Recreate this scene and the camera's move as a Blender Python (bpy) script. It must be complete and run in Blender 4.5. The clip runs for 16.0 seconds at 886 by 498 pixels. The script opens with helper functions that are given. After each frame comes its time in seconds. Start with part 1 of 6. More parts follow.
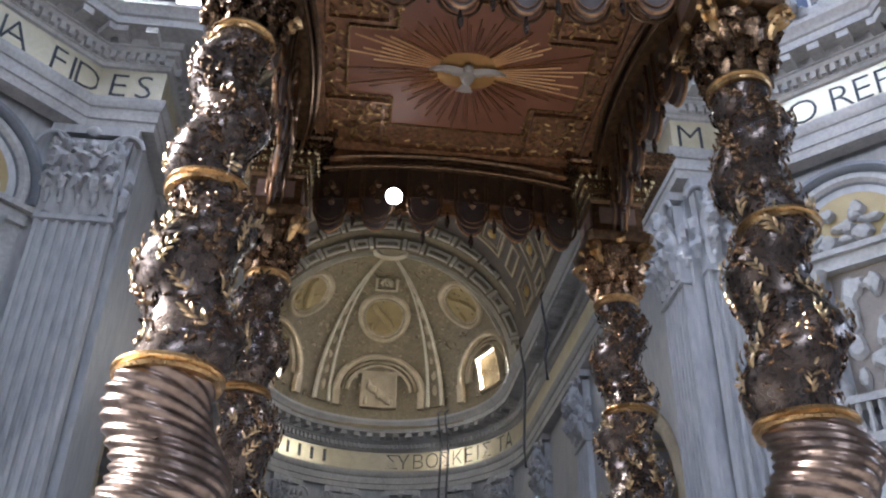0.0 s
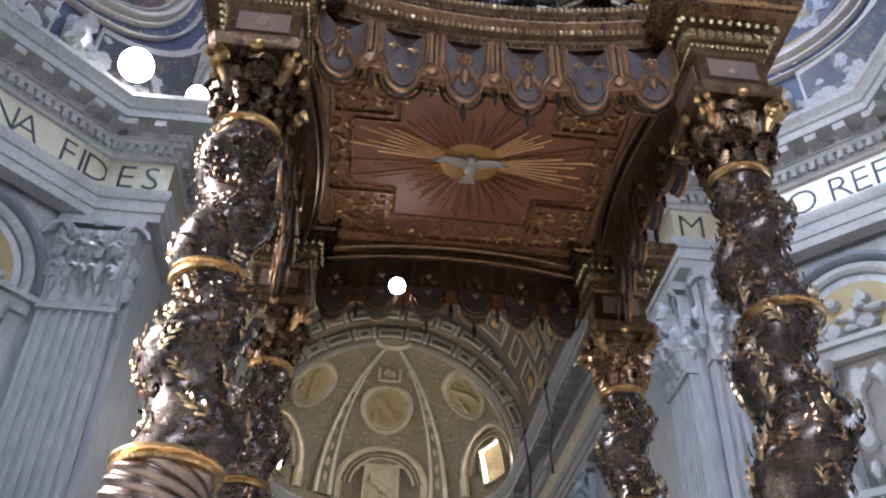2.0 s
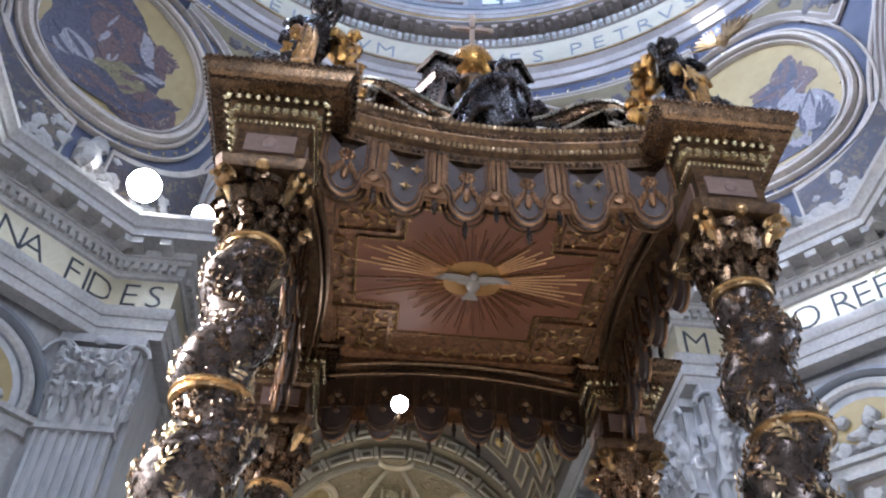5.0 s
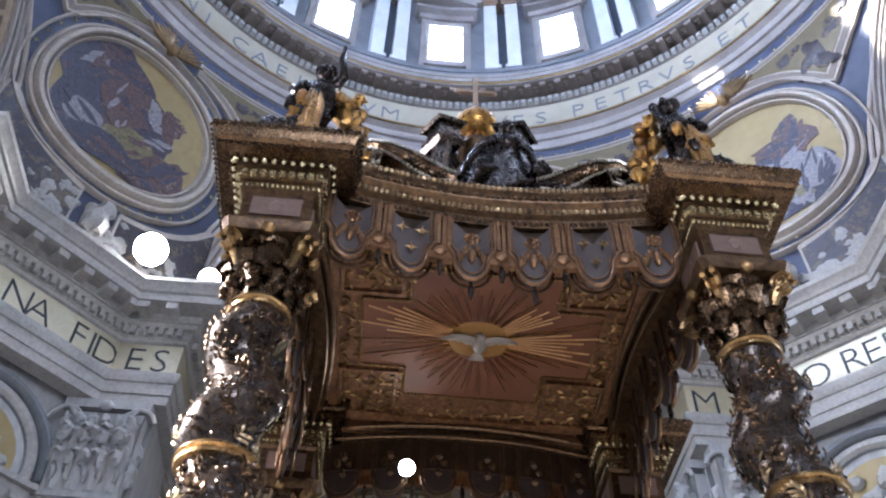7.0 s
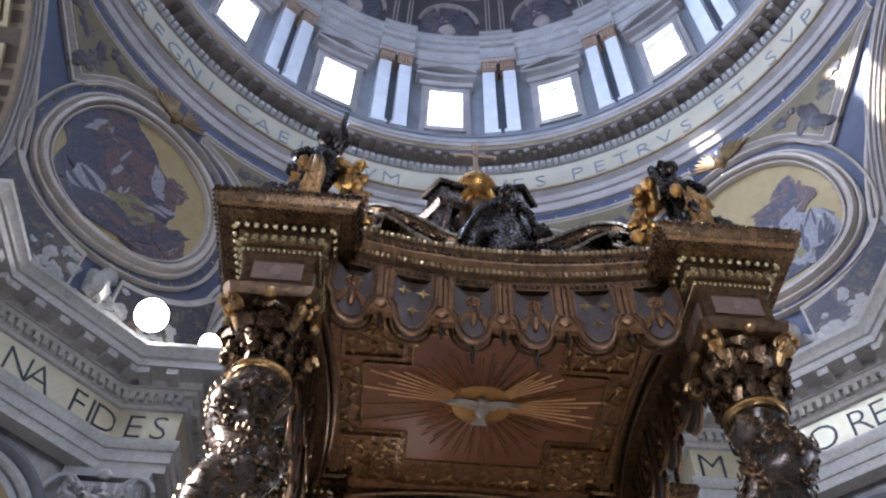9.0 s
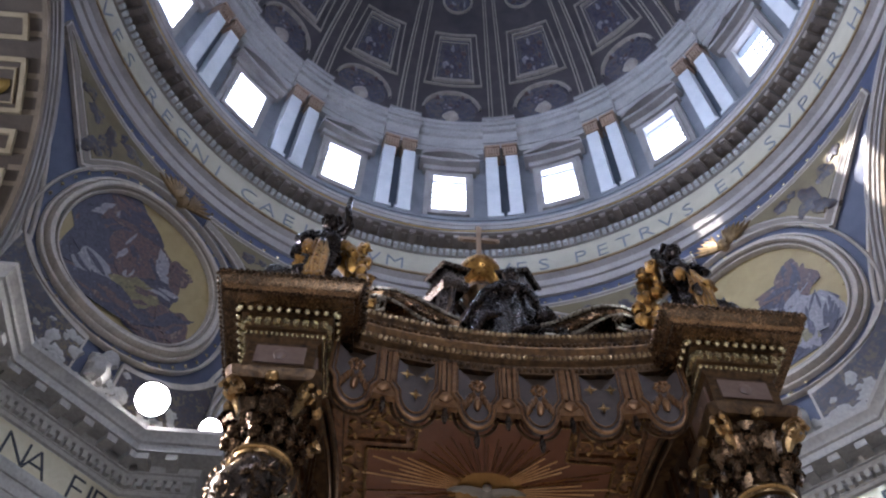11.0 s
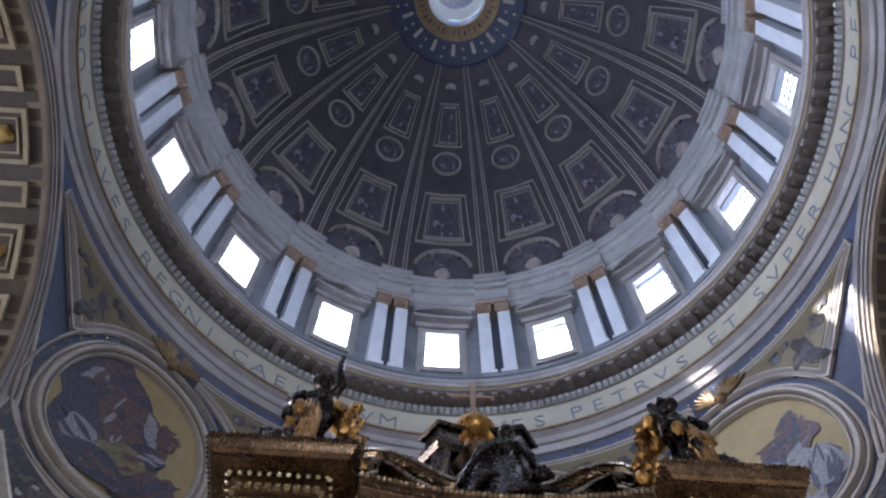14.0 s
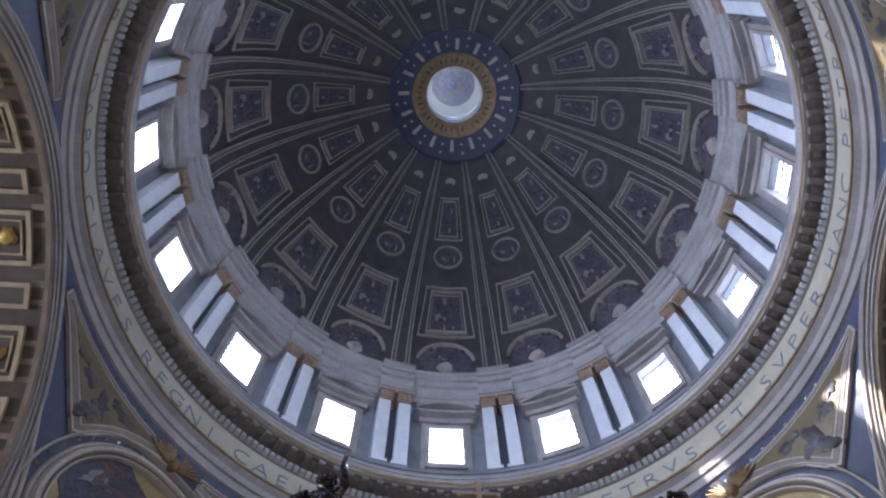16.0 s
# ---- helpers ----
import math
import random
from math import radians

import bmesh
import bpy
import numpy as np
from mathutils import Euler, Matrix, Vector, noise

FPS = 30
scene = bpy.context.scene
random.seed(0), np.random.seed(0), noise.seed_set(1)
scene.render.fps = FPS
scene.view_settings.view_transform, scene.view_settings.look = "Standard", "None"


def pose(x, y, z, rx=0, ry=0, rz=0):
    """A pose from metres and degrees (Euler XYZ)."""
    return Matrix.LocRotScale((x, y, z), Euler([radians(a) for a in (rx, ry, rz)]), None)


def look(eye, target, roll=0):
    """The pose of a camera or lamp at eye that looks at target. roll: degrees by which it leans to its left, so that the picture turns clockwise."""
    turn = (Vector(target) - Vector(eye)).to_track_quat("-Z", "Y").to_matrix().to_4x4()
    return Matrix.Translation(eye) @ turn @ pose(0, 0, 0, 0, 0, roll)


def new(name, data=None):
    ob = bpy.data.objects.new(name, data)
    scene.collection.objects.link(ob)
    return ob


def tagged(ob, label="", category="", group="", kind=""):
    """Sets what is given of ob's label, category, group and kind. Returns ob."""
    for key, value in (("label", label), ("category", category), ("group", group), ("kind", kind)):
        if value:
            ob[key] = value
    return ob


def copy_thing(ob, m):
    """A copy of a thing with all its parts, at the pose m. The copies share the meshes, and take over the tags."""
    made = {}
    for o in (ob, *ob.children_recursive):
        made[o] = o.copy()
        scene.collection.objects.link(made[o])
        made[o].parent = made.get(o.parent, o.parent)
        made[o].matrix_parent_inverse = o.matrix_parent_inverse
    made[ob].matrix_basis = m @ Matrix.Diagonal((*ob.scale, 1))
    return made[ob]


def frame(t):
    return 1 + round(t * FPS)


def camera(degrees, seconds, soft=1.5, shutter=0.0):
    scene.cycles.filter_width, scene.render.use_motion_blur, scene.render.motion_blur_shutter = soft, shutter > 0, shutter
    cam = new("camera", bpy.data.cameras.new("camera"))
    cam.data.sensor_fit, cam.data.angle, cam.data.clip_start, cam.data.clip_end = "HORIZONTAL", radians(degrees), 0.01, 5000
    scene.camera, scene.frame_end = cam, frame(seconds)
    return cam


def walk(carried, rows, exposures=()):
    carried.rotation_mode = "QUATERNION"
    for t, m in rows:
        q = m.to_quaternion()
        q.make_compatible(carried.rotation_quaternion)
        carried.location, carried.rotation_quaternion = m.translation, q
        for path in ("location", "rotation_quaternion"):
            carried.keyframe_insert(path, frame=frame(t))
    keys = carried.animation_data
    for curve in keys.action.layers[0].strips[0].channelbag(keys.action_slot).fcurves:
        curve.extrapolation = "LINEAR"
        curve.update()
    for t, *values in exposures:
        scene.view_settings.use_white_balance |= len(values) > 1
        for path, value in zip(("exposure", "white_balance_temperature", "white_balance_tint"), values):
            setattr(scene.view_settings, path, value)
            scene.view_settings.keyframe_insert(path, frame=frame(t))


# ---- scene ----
# camera: stands still on the nave floor and tilts up into the dome
cam = camera(52.07, 16.0, soft=2.2)
EYE = (-2.0, -11.41, 1.65)
ROWS = [
    (0.0, -6.37, 31.94, -1.26), (0.5, -6.35, 33.45, -1.12), (1.0, -6.29, 34.94, -1.24), (1.5, -6.33, 36.44, -1.43),
    (2.0, -6.19, 37.59, -1.35), (2.5, -6.15, 38.67, -1.44), (3.0, -5.94, 39.78, -1.24), (3.5, -5.95, 40.86, -1.1),
    (4.0, -5.88, 41.79, -0.99), (4.5, -5.8, 43.22, -0.98), (5.0, -5.89, 44.95, -1.27), (7.5, -5.1, 49.55, -1.06),
    (8.0, -5.07, 50.5, -1.05), (8.5, -5.07, 51.54, -1.08), (9.0, -4.82, 52.77, -0.9), (11.5, -4.65, 59.41, -1.06),
    (12.0, -4.61, 60.88, -0.92), (12.5, -4.62, 62.56, -0.81), (13.0, -4.61, 64.53, -0.47), (13.5, -4.31, 66.16, -0.23),
    (14.0, -3.94, 67.9, -0.16), (14.5, -3.73, 69.29, -0.14), (15.0, -3.21, 70.96, 0.09), (15.5, -3.19, 72.3, 0.1),
    (16.0, -2.88, 73.79, 0.1),
]
walk(cam, [(t, pose(*EYE, 90 + pitch, roll, yaw)) for t, yaw, pitch, roll in ROWS],
     exposures=[(0.0, 2.7, 5750, 11), (2.0, 2.88, 5750, 11), (4.0, 3.0, 5750, 11), (5.0, 2.98, 5750, 11), (7.5, 2.66, 5850, 12), (9.0, 2.36, 5950, 13), (11.5, 1.8, 6150, 14), (13.0, 1.72, 6150, 14), (16.0, 1.8, 6150, 15)])

# ---- light ----
SUN_WAY = Vector((41.3, -0.6, -19.2)).normalized()
world = bpy.data.worlds.new("world")
scene.world = world
world.use_nodes = True
wn = world.node_tree.nodes
sky = wn.new("ShaderNodeTexSky")
sky.sky_type, sky.sun_disc = "NISHITA", False
sky.sun_elevation = math.asin(-SUN_WAY.z)
sky.sun_rotation = math.atan2(-SUN_WAY.x, -SUN_WAY.y)
world.node_tree.links.new(sky.outputs[0], wn["Background"].inputs[0])
wn["Background"].inputs[1].default_value = 0.1
sun = new("sun", bpy.data.lights.new("sun", "SUN"))
sun.data.energy, sun.data.angle, sun.data.color = 5.0, radians(0.5), (1.0, 0.95, 0.88)
sun.matrix_world = look((0, 0, 200), Vector((0, 0, 200)) + SUN_WAY)


def area_lamp(eye, target, w, h, watts, color=(0.62, 0.735, 1.0)):
    data = bpy.data.lights.new("daylight", "AREA")
    data.shape, data.size, data.size_y, data.energy, data.color = "RECTANGLE", w, h, watts, color
    ob = new("daylight", data)
    ob.matrix_world = look(eye, target)
    return ob


def polar(r, deg, z):
    a = radians(deg)
    return Vector((r * math.sin(a), r * math.cos(a), z))


WINDOW_WATTS = 560
for k in range(16):
    # the sky is brightest on the sun's side, over the south transept
    area_lamp(polar(22.45, 22.5 * k, 62.27), polar(0, 0, 62.27), 2.62, 5.18, WINDOW_WATTS * (1.0 + 0.88 * math.cos(radians(22.5 * k + 85))))
# lantern openings
for k in range(4):
    area_lamp(polar(3.55, 45 + 90 * k, 107.0), (0, 0, 106.0), 1.6, 3.4, 6)
# light from the great windows comes in less blue, by way of pale stone
HALL = (0.82, 0.87, 1.0)
# great windows at the ends of the transepts and of the nave
area_lamp((-55.4, 0.0, 27.0), (0, 0, 14.0), 12, 11, 3700, HALL)
area_lamp((55.4, 0, 27.0), (0, 0, 18.0), 12, 11, 700, HALL)
area_lamp((0, -55.4, 27.0), (0, 0, 14.0), 12, 11, 1800, HALL)

# ---- materials ----
def mat(name, a, b, rough=0.5, metal=0.0, s1=0.6, s2=9.0, bump=0.2, depth=0.03, mix2=0.35, spread=0.18, stretch=(1, 1, 1), piece=0.0, coat=0.0):
    m = bpy.data.materials.new(name)
    m.use_nodes = True
    t = m.node_tree
    n, link = t.nodes, t.links.new
    bs = n["Principled BSDF"]
    co = n.new("ShaderNodeTexCoord")
    mp = n.new("ShaderNodeMapping")
    mp.inputs["Scale"].default_value = stretch
    link(co.outputs["Object"], mp.inputs[0])
    big = n.new("ShaderNodeTexNoise")
    big.inputs["Scale"].default_value, big.inputs["Detail"].default_value, big.inputs["Distortion"].default_value = s1, 6, 0.8
    fine = n.new("ShaderNodeTexNoise")
    fine.inputs["Scale"].default_value, fine.inputs["Detail"].default_value = s2, 8
    link(mp.outputs[0], big.inputs["Vector"])
    link(mp.outputs[0], fine.inputs["Vector"])
    add = n.new("ShaderNodeMix")
    add.inputs[0].default_value = mix2
    link(big.outputs["Fac"], add.inputs[2])
    link(fine.outputs["Fac"], add.inputs[3])
    ramp = n.new("ShaderNodeValToRGB")
    ramp.color_ramp.elements[0].position, ramp.color_ramp.elements[1].position = 0.5 - spread, 0.5 + spread
    ramp.color_ramp.elements[0].color, ramp.color_ramp.elements[1].color = (*a, 1), (*b, 1)
    link(add.outputs[0], ramp.inputs[0])
    out = ramp.outputs[0]
    if piece:
        info = n.new("ShaderNodeObjectInfo")
        hsv = n.new("ShaderNodeHueSaturation")
        mr = n.new("ShaderNodeMapRange")
        mr.inputs["To Min"].default_value, mr.inputs["To Max"].default_value = 1 - piece, 1 + piece
        link(info.outputs["Random"], mr.inputs[0])
        link(mr.outputs[0], hsv.inputs["Value"])
        link(out, hsv.inputs["Color"])
        out = hsv.outputs[0]
    link(out, bs.inputs["Base Color"])
    rr = n.new("ShaderNodeMapRange")
    rr.inputs["To Min"].default_value, rr.inputs["To Max"].default_value = max(0.05, rough - 0.12), min(1, rough + 0.12)
    link(fine.outputs["Fac"], rr.inputs[0])
    link(rr.outputs[0], bs.inputs["Roughness"])
    bs.inputs["Metallic"].default_value = metal
    bs.inputs["Coat Weight"].default_value = coat
    bp = n.new("ShaderNodeBump")
    bp.inputs["Strength"].default_value, bp.inputs["Distance"].default_value = bump, depth
    link(fine.outputs["Fac"], bp.inputs["Height"])
    link(bp.outputs[0], bs.inputs["Normal"])
    return m


def mosaic(name, colors, scale=0.5, tess=7.0, rough=0.4):
    """A picture surface in broken colours: patches of several tints over fine tesserae."""
    m = mat(name, colors[0], colors[-1], rough=rough, bump=0.15)
    t = m.node_tree
    n, link = t.nodes, t.links.new
    bs = n["Principled BSDF"]
    co = n.new("ShaderNodeTexCoord")
    nz = n.new("ShaderNodeTexNoise")
    nz.inputs["Scale"].default_value, nz.inputs["Detail"].default_value, nz.inputs["Distortion"].default_value = scale, 3, 1.6
    link(co.outputs["Object"], nz.inputs["Vector"])
    vo = n.new("ShaderNodeTexVoronoi")
    vo.inputs["Scale"].default_value = tess
    link(co.outputs["Object"], vo.inputs["Vector"])
    sep = n.new("ShaderNodeSeparateColor")
    link(vo.outputs["Color"], sep.inputs[0])
    mx = n.new("ShaderNodeMix")
    mx.inputs[0].default_value = 0.16
    link(nz.outputs["Fac"], mx.inputs[2])
    link(sep.outputs[0], mx.inputs[3])
    ramp = n.new("ShaderNodeValToRGB")
    el = ramp.color_ramp.elements
    el[0].position, el[0].color = 0.3, (*colors[0], 1)
    el[1].position, el[1].color = 0.7, (*colors[-1], 1)
    for i, c in enumerate(colors[1:-1]):
        e = el.new(0.3 + 0.4 * (i + 1) / (len(colors) - 1))
        e.color = (*c, 1)
    link(mx.outputs[0], ramp.inputs[0])
    link(ramp.outputs[0], bs.inputs["Base Color"])
    return m


MARBLE = mat("grey_white_marble", (0.27, 0.27, 0.28), (0.50, 0.49, 0.48), 0.45, s1=0.35, s2=4, stretch=(1, 1, 0.3), mix2=0.5, bump=0.35)
MARBLE_W = mat("white_marble", (0.56, 0.58, 0.60), (0.70, 0.71, 0.72), 0.4, s1=0.5, s2=6)
STONE = mat("carved_travertine", (0.27, 0.26, 0.25), (0.47, 0.45, 0.42), 0.6, s1=0.5, s2=6, bump=0.5, mix2=0.5)
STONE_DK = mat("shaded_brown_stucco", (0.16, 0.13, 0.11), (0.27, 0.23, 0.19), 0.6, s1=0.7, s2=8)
STUCCO = mat("white_gilt_stucco", (0.31, 0.245, 0.15), (0.54, 0.45, 0.3), 0.5, s1=0.8, s2=10, bump=0.4)
FLUTE = mat("polished_bronze_flutes", (0.115, 0.083, 0.066), (0.26, 0.19, 0.15), 0.32, metal=0.97, s1=2, s2=14, bump=0.1)
CAP_BROWN = mat("faded_gilt_capital", (0.26, 0.17, 0.11), (0.42, 0.29, 0.2), 0.5, s1=2, s2=14)
STUCCO_DK = mat("tan_stucco_ground", (0.11, 0.085, 0.048), (0.27, 0.215, 0.125), 0.55, s1=1.3, s2=7, bump=0.6, depth=0.06, mix2=0.6)
GILT_DULL = mat("dull_gilding", (0.42, 0.27, 0.08), (0.62, 0.43, 0.16), 0.38, metal=0.7, s1=2, s2=20, bump=0.3)
GOLD_MOSAIC = mat("gold_ground_mosaic", (0.50, 0.44, 0.29), (0.66, 0.59, 0.42), 0.34, metal=0.6, s1=1.2, s2=30, bump=0.25)
FRIEZE_PALE = mat("pale_gold_frieze_mosaic", (0.42, 0.385, 0.295), (0.53, 0.485, 0.375), 0.42, s1=0.8, s2=30)
LETTER = mat("black_blue_mosaic_letter", (0.015, 0.017, 0.025), (0.035, 0.037, 0.05), 0.45)
LETTER_GREY = mat("slate_mosaic_letter", (0.12, 0.14, 0.19), (0.22, 0.24, 0.29), 0.45)
BRONZE = mat("dark_bronze", (0.045, 0.037, 0.033), (0.165, 0.122, 0.098), 0.28, metal=0.85, s1=2, s2=14, bump=0.16, piece=0.3)
BRONZE_LEAF = mat("worn_bronze_leaf", (0.08, 0.05, 0.03), (0.26, 0.15, 0.075), 0.26, metal=0.9, s1=3, s2=18, bump=0.2, piece=0.6)
GILT = mat("gilded_bronze", (0.32, 0.185, 0.075), (0.58, 0.375, 0.17), 0.3, metal=1.0, s1=3, s2=24, bump=0.3, piece=0.35)
# high-contrast noise paints highlights and dark hollows of carving into the gilt
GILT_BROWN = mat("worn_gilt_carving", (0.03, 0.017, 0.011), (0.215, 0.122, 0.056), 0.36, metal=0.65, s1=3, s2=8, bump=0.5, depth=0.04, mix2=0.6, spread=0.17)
CEIL_GILT = mat("brown_gilt_ceiling_ground", (0.085, 0.036, 0.017), (0.28, 0.135, 0.058), 0.42, metal=0.3, s1=3, s2=9, bump=0.9, depth=0.05, mix2=0.7, spread=0.13)
RED = mat("red_brown_painted_ceiling", (0.115, 0.038, 0.015), (0.185, 0.066, 0.025), 0.6, s1=0.8, s2=12)
CLOTH = mat("dark_bronze_valance", (0.05, 0.032, 0.022), (0.11, 0.07, 0.045), 0.4, metal=0.5, s1=2, s2=15)
PEARL = mat("pale_gilt_bead", (0.65, 0.52, 0.28), (0.85, 0.74, 0.46), 0.25, metal=0.8, s1=4, s2=20)
WING = mat("brown_gilt_wing", (0.14, 0.09, 0.045), (0.34, 0.23, 0.11), 0.45, metal=0.4, s1=2, s2=10, bump=0.4)
BLUE = mat("blue_star_mosaic", (0.036, 0.045, 0.088), (0.075, 0.09, 0.15), 0.45, s1=0.9, s2=20)
PICTURE = mosaic("figure_mosaic", [(0.018, 0.016, 0.026), (0.06, 0.042, 0.038), (0.03, 0.03, 0.05), (0.15, 0.115, 0.06), (0.05, 0.047, 0.065)], 0.7)
DRUM_GREY = mat("slate_grey_drum_marble", (0.15, 0.16, 0.18), (0.25, 0.26, 0.28), 0.45, s1=0.5, s2=6)
RING_STONE = mat("grey_ring_marble", (0.25, 0.225, 0.21), (0.42, 0.385, 0.36), 0.45, s1=0.5, s2=6)
FRESCO = mosaic("dome_mosaic", [(0.02, 0.025, 0.05), (0.09, 0.07, 0.06), (0.04, 0.05, 0.10), (0.16, 0.13, 0.10), (0.05, 0.05, 0.07)], 1.1)
DOME_GROUND = mat("dome_brown_ground", (0.045, 0.04, 0.045), (0.095, 0.08, 0.08), 0.55, s1=0.5, s2=7)
DOME_RIB = mat("dome_gilt_rib", (0.30, 0.26, 0.22), (0.48, 0.42, 0.35), 0.45, metal=0.1, s1=1, s2=8)
DOME_BLUE = mat("dome_star_blue", (0.018, 0.022, 0.05), (0.04, 0.045, 0.085), 0.5)
IRON = mat("window_iron", (0.05, 0.05, 0.055), (0.1, 0.1, 0.11), 0.5, metal=0.6)
WOOD_FLOOR = mat("inlaid_marble_floor", (0.27, 0.26, 0.25), (0.45, 0.43, 0.41), 0.3, s1=0.4, s2=3)
DOVE = mat("silvery_white_dove", (0.2, 0.165, 0.135), (0.34, 0.285, 0.235), 0.35)
AMBER = mat("amber_gilt_oval", (0.30, 0.14, 0.035), (0.46, 0.25, 0.08), 0.35, metal=0.5)
COFFER = mat("pale_brown_coffer_edge", (0.17, 0.13, 0.09), (0.32, 0.25, 0.18), 0.5, s1=0.8, s2=10)
COFFER_DK = mat("dark_brown_coffer_ground", (0.065, 0.047, 0.035), (0.125, 0.095, 0.07), 0.55, s1=0.7, s2=9)
SKIN_A = mosaic("mosaic_blue_drapery", [(0.023, 0.019, 0.030), (0.065, 0.061, 0.088), (0.034, 0.029, 0.044), (0.111, 0.104, 0.146)], 1.3)
SKIN_B = mosaic("mosaic_brown_drapery", [(0.042, 0.025, 0.028), (0.140, 0.078, 0.063), (0.063, 0.042, 0.048), (0.224, 0.147, 0.112)], 1.3)
SKIN_C = mosaic("mosaic_pale_drapery", [(0.125, 0.119, 0.138), (0.300, 0.281, 0.294), (0.188, 0.175, 0.200), (0.413, 0.388, 0.375)], 1.5)
SKIN_D = mosaic("mosaic_ochre_drapery", [(0.084, 0.070, 0.034), (0.210, 0.175, 0.077), (0.126, 0.098, 0.049), (0.294, 0.238, 0.119)], 1.3)

STUCCO_MID = mat("faded_gilt_stucco_relief", (0.2, 0.155, 0.085), (0.38, 0.31, 0.185), 0.5, s1=0.8, s2=10, bump=0.4)
STUCCO_PALE = mat("pale_cream_stucco", (0.44, 0.38, 0.275), (0.66, 0.6, 0.46), 0.5, s1=0.8, s2=10, bump=0.4)
BLACK_BRONZE = mat("black_brown_bronze", (0.016, 0.012, 0.011), (0.065, 0.047, 0.038), 0.26, metal=0.85, s1=2, s2=12, bump=0.4)
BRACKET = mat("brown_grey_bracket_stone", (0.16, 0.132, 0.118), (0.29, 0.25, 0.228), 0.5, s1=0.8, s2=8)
PANEL_GOLD = mat("dim_gold_panel_mosaic", (0.12, 0.092, 0.048), (0.215, 0.17, 0.09), 0.42, metal=0.2, s1=1.2, s2=30, mix2=0.6)
FRAME = mat("cream_stucco_frame", (0.34, 0.295, 0.25), (0.56, 0.5, 0.43), 0.42, s1=0.9, s2=8, mix2=0.5)
MED_GOLD = mat("ochre_gold_medallion_mosaic", (0.27, 0.20, 0.085), (0.42, 0.325, 0.155), 0.42, metal=0.25, s1=1.2, s2=40, bump=0.25, mix2=0.6)
LEAF_GILT = mat("pale_gilt_leaf", (0.36, 0.245, 0.125), (0.62, 0.46, 0.27), 0.3, metal=1.0, s1=3, s2=24, bump=0.2, piece=0.5)
COPPER = mat("copper_gilt_rim", (0.16, 0.08, 0.04), (0.42, 0.225, 0.105), 0.36, metal=0.7, s1=3, s2=12, bump=0.3, mix2=0.5)
SLATE = mat("slate_brown_valance_field", (0.055, 0.04, 0.036), (0.115, 0.085, 0.075), 0.5, metal=0.2, s1=2, s2=15)
# wide dark-to-bright mottling stands in for glints on the gilding
AMBER_GILT = mat("amber_gilded_drapery", (0.15, 0.062, 0.016), (0.66, 0.36, 0.1), 0.3, metal=0.95, s1=3, s2=9, bump=0.6, mix2=0.5)
# brighter copy of the gilding, with the light on the main rays put in
RAY = mat("bright_gilt_ray", (0.52, 0.26, 0.095), (0.82, 0.5, 0.24), 0.36, metal=0.2, s1=2, s2=16)
SCROLL_LINE = mat("silvered_gilt_edge", (0.36, 0.31, 0.24), (0.62, 0.55, 0.44), 0.28, metal=0.9, s1=3, s2=20)

GLASS = bpy.data.materials.new("window_glass")
GLASS.use_nodes = True
GLASS.node_tree.nodes["Principled BSDF"].inputs["Transmission Weight"].default_value = 1.0
GLASS.node_tree.nodes["Principled BSDF"].inputs["Roughness"].default_value = 0.05


def glow(name, color, strength):
    m = bpy.data.materials.new(name)
    m.use_nodes = True
    b = m.node_tree.nodes["Principled BSDF"]
    b.inputs["Emission Color"].default_value, b.inputs["Emission Strength"].default_value = (*color, 1), strength
    return m


BULB = glow("floodlight_face", (1.0, 0.96, 0.9), 30.0)


